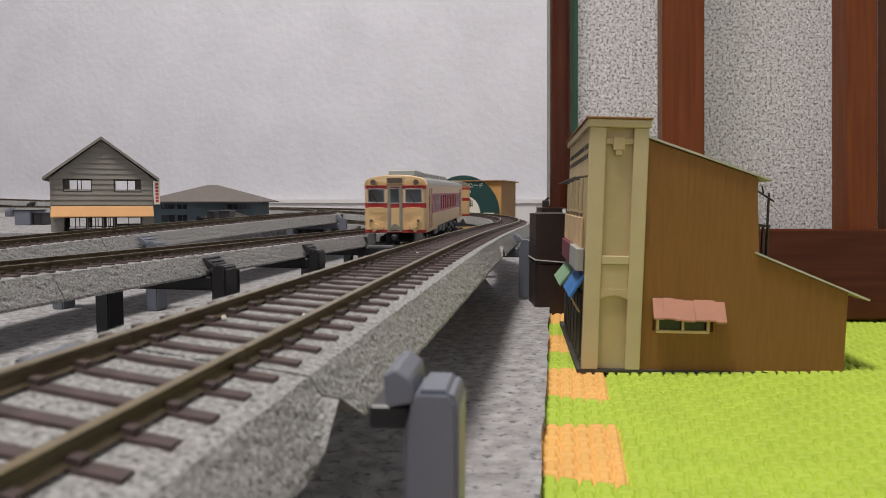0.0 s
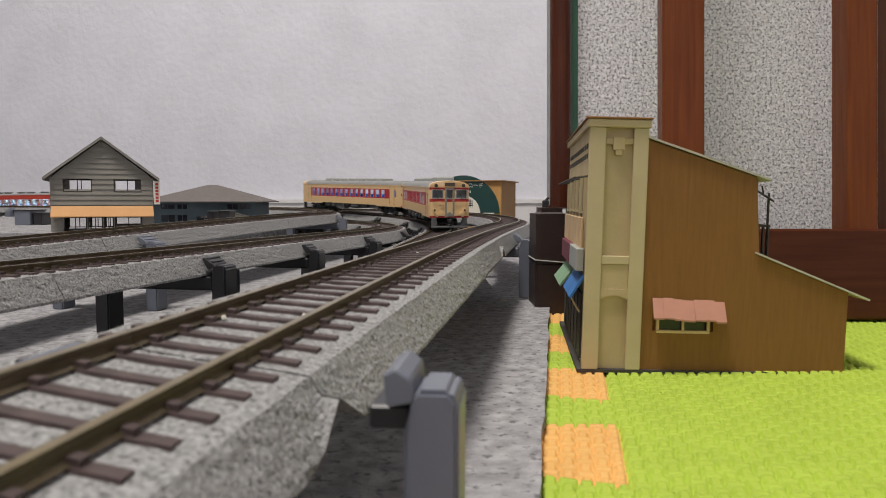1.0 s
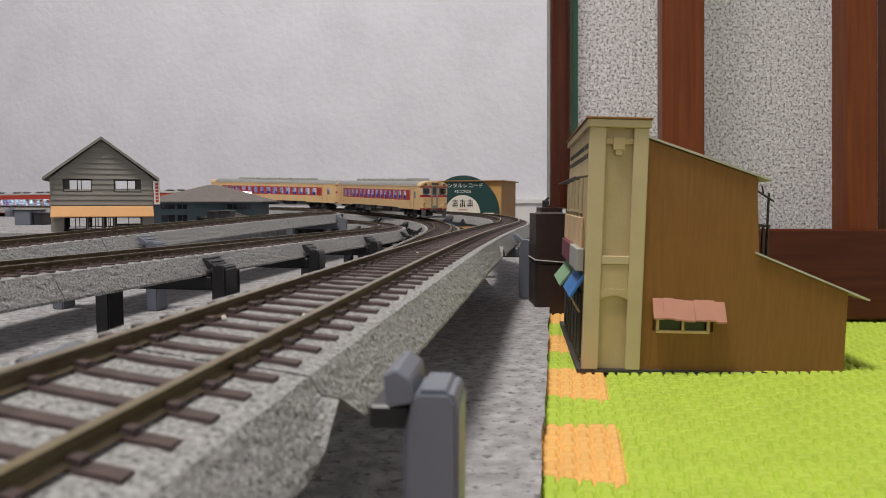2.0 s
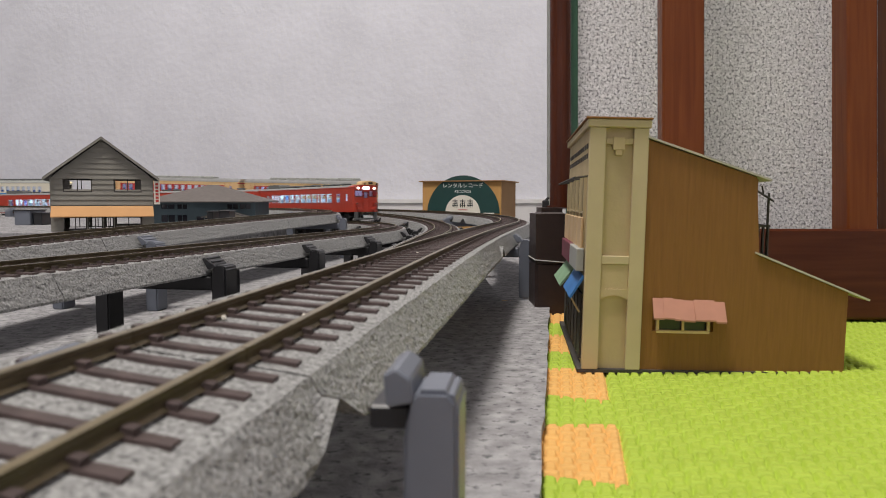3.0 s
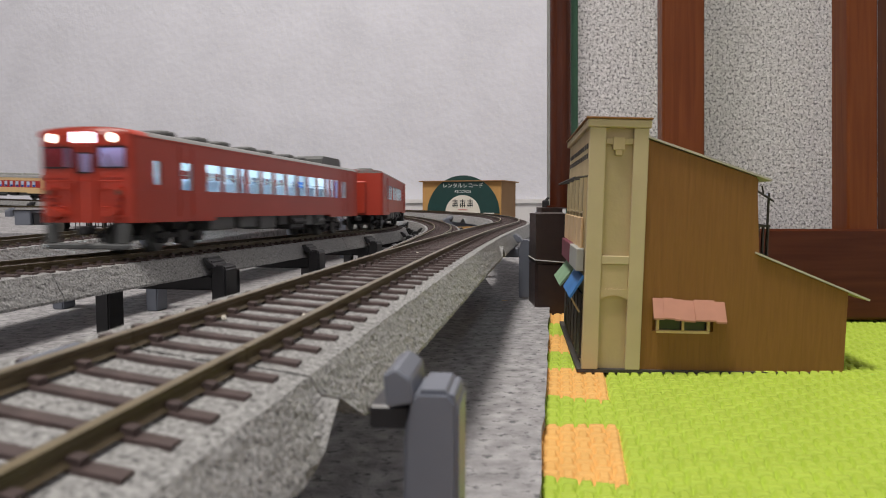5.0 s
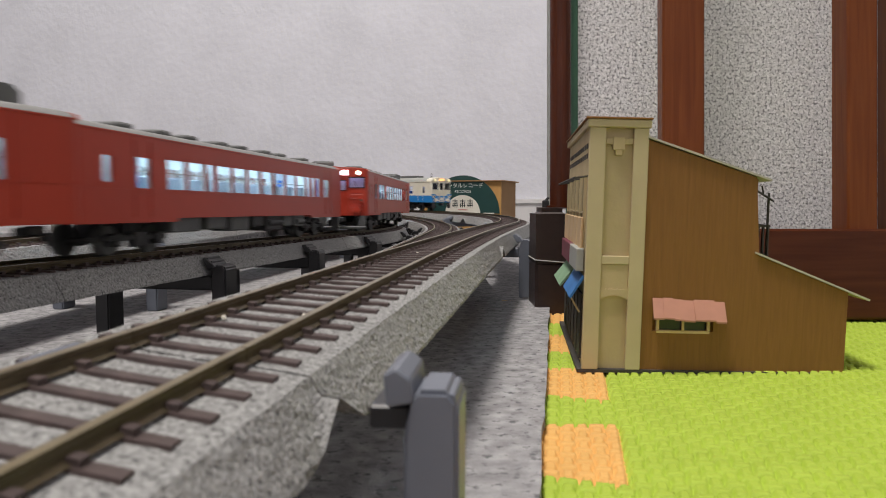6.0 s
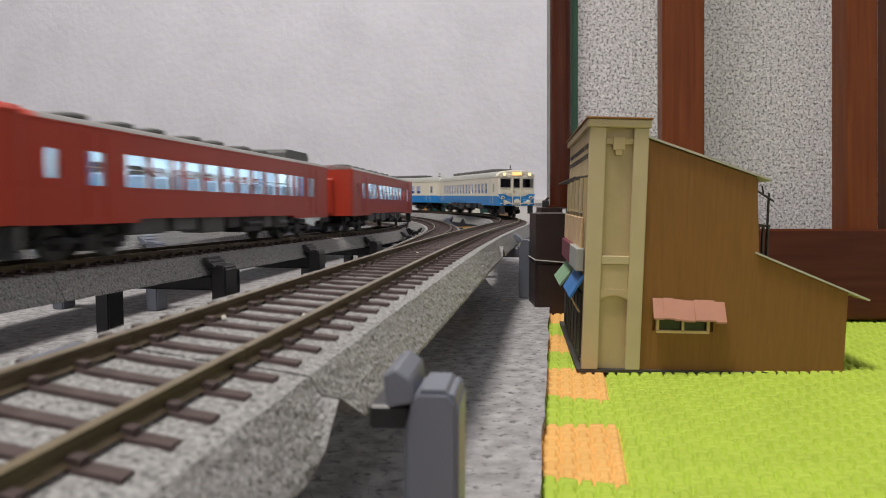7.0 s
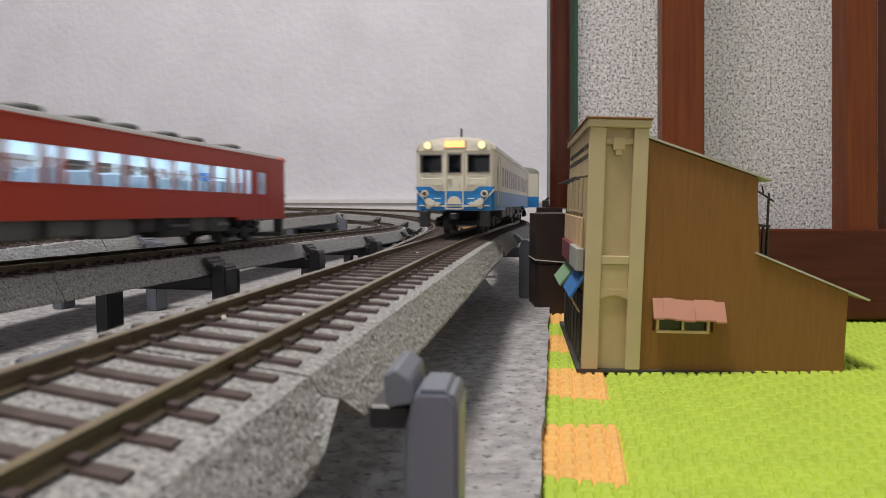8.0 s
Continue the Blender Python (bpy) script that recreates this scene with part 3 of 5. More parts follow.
        if style == "blue":
            # round headboard and the rising blue corner panels with white line
            bm = bmesh.new()
            prism_end = [(0.0033 * math.cos(math.pi * i / 16), 0.0145 + 0.0038 * math.sin(math.pi * i / 16)) for i in range(17)]
            va = [bm.verts.new((X + e * 0.0008, y, z)) for y, z in prism_end]
            vb = [bm.verts.new((X + e * 0.0012, y, z)) for y, z in prism_end]
            for j in range(17):
                bm.faces.new((va[j], va[(j + 1) % 17], vb[(j + 1) % 17], vb[j]))
            bm.faces.new(va)
            bm.faces.new(vb)
            part("headboard", bm, M["ivory"], base)
            for sgn in (-1, 1):
                bm = bmesh.new()
                xx0, xx1 = X, X + e * 0.00025
                pts = [(sgn * HW, 0.0205), (sgn * HW, 0.0226), (sgn * 0.0115, 0.0226), (sgn * 0.0085, 0.0205)]
                a = [bm.verts.new((xx0, y, z)) for y, z in pts]
                b2 = [bm.verts.new((xx1, y, z)) for y, z in pts]
                for j in range(4):
                    bm.faces.new((a[j], a[(j + 1) % 4], b2[(j + 1) % 4], b2[j]))
                bm.faces.new(b2)
                bm.faces.new(a)
                part("blue_panel", bm, M["blue"], base)
                bm = bmesh.new()
                pts = [(sgn * HW, 0.0217), (sgn * HW, 0.0206), (sgn * 0.0112, 0.0133), (0, 0.0133), (0, 0.0141), (sgn * 0.0120, 0.0142)]
                a = [bm.verts.new((X + e * 0.0003, y, z)) for y, z in pts]
                b2 = [bm.verts.new((X + e * 0.0005, y, z)) for y, z in pts]
                n = len(pts)
                for j in range(n):
                    bm.faces.new((a[j], a[(j + 1) % n], b2[(j + 1) % n], b2[j]))
                bm.faces.new(b2)
                bm.faces.new(a)
                part("white_line", bm, M["ivory"], base)
    # coupler and snow plough
    bm = bmesh.new()
    box(bm, min(X - e * 0.004, X + e * 0.0035), max(X - e * 0.004, X + e * 0.0035), -0.0016, 0.0016, 0.0075, 0.0105, 0, 0.0004)
    part("coupler", bm, M["under"], base)
    if cab:
        xa, xb = min(X - e * 0.002, X + e * 0.0005), max(X - e * 0.002, X + e * 0.0005)
        grey = M["under_grey"] if style != "blue" else M["under"]
        for sgn in (-1, 1):
            bm = bmesh.new()
            box(bm, xa, xb, min(sgn * 0.0115, sgn * 0.0165), max(sgn * 0.0115, sgn * 0.0165), 0.0040, Z_FLOOR, 0, 0.0005)
            part("pilot_post", bm, grey, base)
        if style != "blue":
            bm = bmesh.new()
            box(bm, xa - 0.0003, xb + 0.0003, -0.0168, 0.0168, 0.0022, 0.0042, 0, 0.0005)
            part("pilot_bar", bm, grey, base)


CARS = []                         # (empty, bogies, track, offset of its middle behind the reference, +1 if it faces along +s)


def build_trains():
    # cream train on track 2 runs away from the lens: its tail cab faces back
    for i in range(2):
        b, g = car("yellow", i == 0, i == 1, 2, "tank" if i == 0 else "row")
        CARS.append((b, g, "yellow", 2, 0.133 + 0.268 * i, -1 if i == 0 else -1))
    # four red cars on track 3 come towards the lens
    for i in range(4):
        b, g = car("red", i in (0, 2), i in (1, 3), 1, "tank" if i in (0, 2) else "row")
        CARS.append((b, g, "red3", 3, 0.133 + 0.267 * i, -1))
    b, g = car("red", True, True, 1, "front_tank")
    CARS.append((b, g, "red4", 4, 0.133, -1))
    for i in range(2):
        b, g = car("blue", i == 0, i == 1, 2)
        CARS.append((b, g, "blue", 1, 0.133 + 0.268 * i, -1))


# time and distance of each train's reference end along its track
RUNS = {
    "yellow": [(0, -0.243), (0.5, -0.114), (1.0, -0.008), (1.5, 0.080), (2.9, 0.365), (3.5, 0.482), (4.0, 0.578), (8.0, 1.33)],
    "red3": [(0, 1.290), (2.9, 0.398), (3.5, 0.205), (4.0, 0.030), (4.5, -0.116), (6.0, -0.559), (6.5, -0.699), (7.0, -0.849), (7.5, -1.016), (8.0, -1.180)],
    "red4": [(0, -1.60), (3.6, -0.612), (4.0, -0.502), (4.5, -0.366), (4.7, -0.310), (8.0, 0.60)],
    "blue": [(0, 2.02), (2.8, 1.262), (5.8, 0.442), (6.0, 0.388), (6.5, 0.250), (7.0, 0.098), (7.5, -0.074), (8.0, -0.256)],
}


def run_at(rows, t):
    """Smooth interpolation of a distance table."""
    n = len(rows)
    sl = []
    for i in range(n):
        a, b = rows[max(0, i - 1)], rows[min(n - 1, i + 1)]
        sl.append((b[1] - a[1]) / (b[0] - a[0]))
    for i in range(n - 1):
        (ta, sa), (tb, sb) = rows[i], rows[i + 1]
        if t <= tb + 1e-9:
            h = tb - ta
            u = (t - ta) / h
            return ((2 * u ** 3 - 3 * u ** 2 + 1) * sa + (u ** 3 - 2 * u ** 2 + u) * h * sl[i]
                    + (-2 * u ** 3 + 3 * u ** 2) * sb + (u ** 3 - u ** 2) * h * sl[i + 1])
    return rows[-1][1]


def motions():
    steps = [i * 0.1 for i in range(81)]
    for base, bogies, run, k, off, face in CARS:
        rows, turns = [], ([], [])
        for t in steps:
            s = run_at(RUNS[run], t) + off
            pf, wf = on_track(k, s + face * 0.09)
            pb, wb = on_track(k, s - face * 0.09)
            x = (pf - pb).normalized()
            y = Vector((0, 0, 1)).cross(x).normalized()
            z = x.cross(y)
            c = (pf + pb) / 2
            rows.append((t, Matrix(((x.x, y.x, z.x, c.x), (x.y, y.y, z.y, c.y), (x.z, y.z, z.z, c.z), (0, 0, 0, 1)))))
            yaw = math.atan2(x.y, x.x)
            for j, w in ((0, wb), (1, wf)):
                a = math.atan2(face * w.y, face * w.x) - yaw
                a = math.atan2(math.sin(a), math.cos(a))
                turns[j].append((t, pose((-0.09, 0.09)[j], 0, 0, 0, 0, math.degrees(a))))
        walk(base, rows)
        for j in (0, 1):
            walk(bogies[j], turns[j][::4])


# ---------------------------------------------------------------- room
def build_room():
    # lower floor, then the felt sheet that lies on it and on the mat's edge
    bm = bmesh.new()
    box(bm, -3.2, 1.6, -1.6, 2.6, -0.06, -0.0135)
    tagged(mesh_ob("floor", bm, M["felt"]), "grey felt carpet over the room floor", "floor", kind="structure")
    bm = bmesh.new()
    rim = []
    rng = random.Random(3)
    for i in range(46):
        q = i / 45
        p = Vector((-0.0215, -0.12)).lerp(Vector((0.0630, 0.412)), q)
        rim.append((p.x + rng.uniform(-0.0005, 0.0005), p.y))
    for i in range(1, 8):
        q = i / 7
        rim.append((0.063 + (0.034 - 0.063) * q, 0.412 - 0.008 * q + rng.uniform(-0.0006, 0.0006)))
    rim += [(0.030, 0.60), (0.020, 1.36), (-3.1, 2.2), (-3.1, -0.9), (-0.10, -0.5)]
    top = [bm.verts.new((x, y, 0.0)) for x, y in rim]
    low = [bm.verts.new((x, y, -0.0028)) for x, y in rim]
    bm.faces.new(top)
    bm.faces.new(low[::-1])
    for i in range(len(rim)):
        bm.faces.new((top[i], low[i], low[(i + 1) % len(rim)], top[(i + 1) % len(rim)]))
    tagged(mesh_ob("felt_sheet", bm, M["felt"]), "thick grey felt sheet under the tracks with a cut edge", "felt sheet")
    # far wall along the tracks
    d = Vector((-0.961, 0.276))
    n = Vector((0.276, 0.961))
    o = Vector((0.0, 1.36))

    def slab(name, a0, a1, t0, t1, z0, z1, m):
        bm = bmesh.new()
        vs = []
        for z in (z0, z1):
            for a, t in ((a0, t0), (a1, t0), (a1, t1), (a0, t1)):
                p = o + d * a + n * t
                vs.append(bm.verts.new((p.x, p.y, z)))
        for f in ((0, 1, 2, 3), (4, 5, 6, 7), (0, 1, 5, 4), (1, 2, 6, 5), (2, 3, 7, 6), (3, 0, 4, 7)):
            bm.faces.new([vs[i] for i in f])
        return mesh_ob(name, bm, m)

    tagged(slab("wall_north", -1.72, 3.4, 0, 0.1, -0.06, 2.42, M["wallpaper"]), "white textured wallpaper on the far wall", "wall", kind="structure")
    bb = slab("baseboard", -0.9, 3.3, -0.008, -0.0005, -0.004, 0.052, M["trim"])
    tagged(bb, "white painted baseboard with a raised lip", "baseboard", kind="structure")
    tagged(slab("trim", -0.9, 3.3, -0.012, -0.0005, 0.0525, 0.060, M["trim"]), "white lip on top of the baseboard", "trim", kind="structure")
    for name, q in (("wall_west", (-3.3, -3.2, -1.6, 2.9)), ("wall_east", (1.6, 1.7, -1.6, 1.4)), ("wall_south", (-3.3, 1.7, -1.7, -1.6))):
        bm = bmesh.new()
        box(bm, *q, -0.06, 2.42)
        tagged(mesh_ob(name, bm, M["wallpaper"]), "plain white papered wall", "wall", kind="structure")
    bm = bmesh.new()
    box(bm, -3.3, 1.7, -1.7, 2.9, 2.42, 2.5)
    tagged(mesh_ob("ceiling", bm, M["ceiling"]), "plain white ceiling", "ceiling", kind="structure")


# ---------------------------------------------------------------- foam mat
M["green_foam"] = mat("green_foam", (0.40, 0.53, 0.065), 0.6, var=0.06, scale=80, bump=0.3, bump_scale=2500, spec=0.2)
M["orange_foam"] = mat("orange_foam", (0.76, 0.44, 0.14), 0.7, var=0.06, scale=80, bump=0.3, bump_scale=2500, spec=0.2)
M["mahogany"] = wood_mat("mahogany", (0.125, 0.031, 0.008), (0.19, 0.054, 0.014), rough=0.26)
M["dark_wood"] = wood_mat("dark_wood", (0.055, 0.013, 0.005), (0.092, 0.025, 0.010), rough=0.25)
M["rail_wood"] = wood_mat("dark_wood_rail", (0.055, 0.013, 0.005), (0.092, 0.025, 0.010), rough=0.25, along=0)
M["leather"] = mat("dark_brown_leather", (0.030, 0.017, 0.014), 0.5, var=0.15, scale=200, bump=0.4, bump_scale=900)
M["fibre"] = mat("grey_fibre_board", (0.76, 0.75, 0.755), 0.9, var=0.25, scale=420, bump=1.0, bump_scale=620, spec=0.15, fine=(680, (0.25, 0.25, 0.255), 0.50, 0.65), detail=4.0)
M["green_edge"] = mat("green_edging", (0.07, 0.20, 0.12), 0.5, var=0.1)
M["beige_card"] = mat("beige_card", (0.49, 0.385, 0.21), 0.8, var=0.08, scale=70, bump=0.2, bump_scale=700)
M["beige_light"] = mat("light_beige_card", (0.52, 0.43, 0.25), 0.8, var=0.06, scale=70)
M["brown_card"] = wood_mat("brown_plank_card", (0.222, 0.102, 0.028), (0.268, 0.127, 0.037), scale=90, rough=0.55)
M["roof_card"] = mat("grey_green_roof_card", (0.50, 0.47, 0.38), 0.8, var=0.1)
M["pink_card"] = mat("salmon_card", (0.42, 0.20, 0.135), 0.8, var=0.08, scale=150)
M["cream_card"] = mat("cream_card", (0.66, 0.47, 0.26), 0.8, var=0.05)
M["blue_card"] = mat("blue_awning_card", (0.035, 0.16, 0.42), 0.7, var=0.1, scale=150)
M["sage_card"] = mat("sage_awning_card", (0.20, 0.33, 0.20), 0.8, var=0.1, scale=150)
M["maroon"] = mat("maroon_card", (0.16, 0.03, 0.05), 0.8, var=0.1)
M["dark_card"] = mat("dark_card", (0.05, 0.045, 0.04), 0.8, var=0.15)
M["siding"] = mat("grey_siding", (0.225, 0.215, 0.185), 0.7, var=0.07, scale=60)
M["siding_roof"] = mat("dark_grey_roof", (0.10, 0.095, 0.09), 0.7, var=0.1)
M["orange_card"] = mat("orange_tan_card", (0.56, 0.30, 0.12), 0.75, var=0.05)
M["slate_wall"] = mat("blue_grey_wall", (0.085, 0.125, 0.145), 0.75, var=0.1)
M["porch"] = mat("beige_grey_porch", (0.34, 0.31, 0.25), 0.75, var=0.06)
M["hip_roof"] = mat("brown_grey_roof", (0.14, 0.122, 0.112), 0.75, var=0.1, scale=200)
M["shop_wall"] = mat("ochre_card", (0.56, 0.31, 0.10), 0.75, var=0.05, scale=40)
# the front's ochre at about half value, for sides, rear and roof
M["shop_side"] = mat("darker_ochre_card", (0.30, 0.165, 0.06), 0.75, var=0.06, scale=40)
M["record"] = mat("dark_green_disc", (0.010, 0.052, 0.046), 0.55, var=0.1)
M["paper"] = mat("white_paper", (0.80, 0.76, 0.66), 0.7, var=0.03)
M["ink"] = mat("black_ink", (0.02, 0.025, 0.025), 0.7)
M["letter"] = mat("pale_letters", (0.78, 0.80, 0.76), 0.6)
M["red_ink"] = mat("red_ink", (0.5, 0.05, 0.04), 0.7)

SEAM = radians(9.6)


def build_mat():
    step = 0.00045
    x0, x1, y0, y1 = -0.02, 0.34, 0.095, 0.43
    nx, ny = int((x1 - x0) / step), int((y1 - y0) / step)
    xs, ys = x0 + step * np.arange(nx + 1), y0 + step * np.arange(ny + 1)
    X, Y = np.meshgrid(xs, ys)
    c, sn = math.cos(SEAM), math.sin(SEAM)
    U, V = X * sn + Y * c, X * c - Y * sn
    # basket weave of small raised dashes
    p = 0.0040
    a, b = V / p, U / p
    ia, ib = np.floor(a), np.floor(b)
    fa, fb = a - ia - 0.5, b - ib - 0.5
    even = ((ia + ib) % 2) == 0
    across = np.where(even, np.abs(fb), np.abs(fa))
    q = np.clip((across - 0.24) / 0.18, 0, 1)
    Z = -0.0033 - 0.00165 * q * q * (3 - 2 * q) + 0.00004 * np.sin(V * 3000) * np.sin(U * 2700)
    # interlocking tabs of the orange tile reach into the green one
    pitch, first = 0.0660, 0.1745
    k = np.round((U - first) / pitch)
    du = U - first - k * pitch
    half = 0.0155 + 0.0055 * np.clip((V + 0.018) / 0.030, 0, 1)
    edge = 0.0154 + 0.02 * du
    orange = ((np.abs(du) < half) & (V < edge)) | (V < -0.016)
    near_seam = np.zeros_like(orange)
    for ax, sh in ((0, 1), (0, -1), (1, 1), (1, -1)):
        near_seam |= np.roll(orange, sh, ax) != orange
    Z = np.where(near_seam, -0.0051, Z)
    idx = np.arange((nx + 1) * (ny + 1)).reshape(ny + 1, nx + 1)
    quads = np.stack([idx[:-1, :-1], idx[:-1, 1:], idx[1:, 1:], idx[1:, :-1]], -1).reshape(-1, 4)
    fo = orange[:-1, :-1].reshape(-1)
    co = np.stack([X, Y, Z], -1).reshape(-1, 3)
    for name, sel, m, lab in (("foam_mat_tile", ~fo, "green_foam", "lime green foam mat tile with woven relief"),
                              ("foam_mat_tile", fo, "orange_foam", "orange foam mat tile with interlocking tabs")):
        q = quads[sel]
        used, inv = np.unique(q, return_inverse=True)
        me = bpy.data.meshes.new(name)
        me.from_pydata(co[used].tolist(), [], inv.reshape(-1, 4).tolist())
        for f in me.polygons:
            f.use_smooth = True
        me.materials.append(M[m])
        ob = tagged(new(name, me), lab, "foam mat", "foam mat tiles")
        bm = bmesh.new()
        if m == "green_foam":
            box(bm, 0.0, x1, y0, y1 - 0.001, -0.0134, -0.0054)
        else:
            box(bm, -0.05, 0.03, -0.05, y0, -0.0134, -0.0050)
        part("foam_body", bm, M[m], ob)


# ---------------------------------------------------------------- wooden bed end with fibre panel
def build_furniture():
    lean = pose(0, 0.352, -0.003, -4.0, 0, 0)
    frame_ob = tagged(new("bed_end"), "reddish brown varnished wooden frame with upright slats", "furniture")
    frame_ob.matrix_basis = lean
    bm = bmesh.new()
    box(bm, 0.070, 0.60, 0, 0.022, 0.0008, 0.0468, 0, 0.0012)
    part("bottom_rail", bm, M["rail_wood"], frame_ob)
    for x, w, back in ((0.1118, 0.0215, 0.009), (0.2058, 0.0158, 0.0145), (0.2300, 0.0158, 0.0145), (0.325, 0.0158, 0.0145)):
        bm = bmesh.new()
        out = [(x, 0.004), (x + 0.001, 0.003), (x + w - 0.001, 0.003), (x + w, 0.004), (x + w, 0.003 + back), (x, 0.003 + back)]
        lo = [bm.verts.new((a, b, 0.0465)) for a, b in out]
        hi = [bm.verts.new((a, b, 0.62)) for a, b in out]
        for i in range(6):
            bm.faces.new((lo[i], lo[(i + 1) % 6], hi[(i + 1) % 6], hi[i]))
        bm.faces.new(lo)
        bm.faces.new(hi)
        part("slat", bm, M["mahogany"], frame_ob)
    bm = bmesh.new()
    box(bm, 0.070, 0.60, 0, 0.022, 0.62, 0.66, 0, 0.002)
    part("top_rail", bm, M["mahogany"], frame_ob)
    panel = tagged(new("fibre_panel"), "grey looped fibre board panel with green edging behind slats", "panel")
    panel.matrix_basis = pose(0, 0.402, -0.0134, -4.0, 0, 0)
    bm = bmesh.new()
    box(bm, 0.0778, 0.62, 0, 0.012, 0.0, 0.66)
    part("fibre_board", bm, M["fibre"], panel)
    bm = bmesh.new()
    box(bm, 0.0726, 0.0776, -0.001, 0.012, 0.0, 0.66, 0, 0.0008)
    part("edging", bm, M["green_edge"], panel, "green edging strip")
    # leg block and post
    leg = tagged(new("furniture_leg"), "dark brown padded furniture leg with a stitched seam", "furniture leg")
    leg.matrix_basis = pose(0.0592, 0.390, -0.0134)
    bm = bmesh.new()
    box(bm, -0.0092, 0.0092, -0.010, 0.018, 0.0, 0.038, 0, 0.0016)
    part("leg_body", bm, M["leather"], leg)
    bm = bmesh.new()
    vs = box(bm, -0.0091, 0.0091, -0.0099, 0.018, 0.0372, 0.0675)
    bmesh.ops.bevel(bm, geom=[q for q in bm.edges if min(v.co.z for v in q.verts) > 0.05], offset=0.0034, segments=5, affect="EDGES")
    part("pad", bm, M["leather"], leg)
    bm = bmesh.new()
    for a, b in (((-0.0094, -0.0103, 0.0392), (0.0094, -0.0103, 0.0376)), ((-0.0094, -0.0103, 0.0392), (-0.0094, 0.018, 0.0392))):
        cyl(bm, a, b, 0.0004, 6)
    part("piping", bm, M["vent_light"], leg, "pale seam piping")
    post = tagged(new("wooden_post"), "glossy dark brown round wooden post on the leg", "furniture post")
    post.matrix_basis = pose(0.0662, 0.398, 0.0534, -4.0, 0, 0)
    bm = bmesh.new()
    cyl(bm, (0, 0, 0), (0, 0, 0.0016), 0.0078, 28)
    cyl(bm, (0, 0, 0.0014), (0, 0, 0.60), 0.0060, 28)
    part("shaft", bm, M["dark_wood"], post, smooth=False)
    bm = bmesh.new()
    box(bm, -0.0098, -0.0062, 0.002, 0.004, 0.0, 0.0048, 0, 0.0004)
    cyl(bm, (-0.0096, 0.003, 0.003), (-0.0062, 0.003, 0.0064), 0.0007, 8)
    part("bracket", bm, M["rubber"], post, "small black metal bracket")
    strip = tagged(new("edge_strip"), "thin pale strip along the wall's edge behind the post", "trim")
    strip.matrix_basis = pose(0.0648, 0.430, -0.0134, -4.0, 0, 0)
    bm = bmesh.new()
    box(bm, 0.0, 0.0016, 0, 0.006, 0, 0.66)
    part("strip", bm, M["vent_light"], strip)


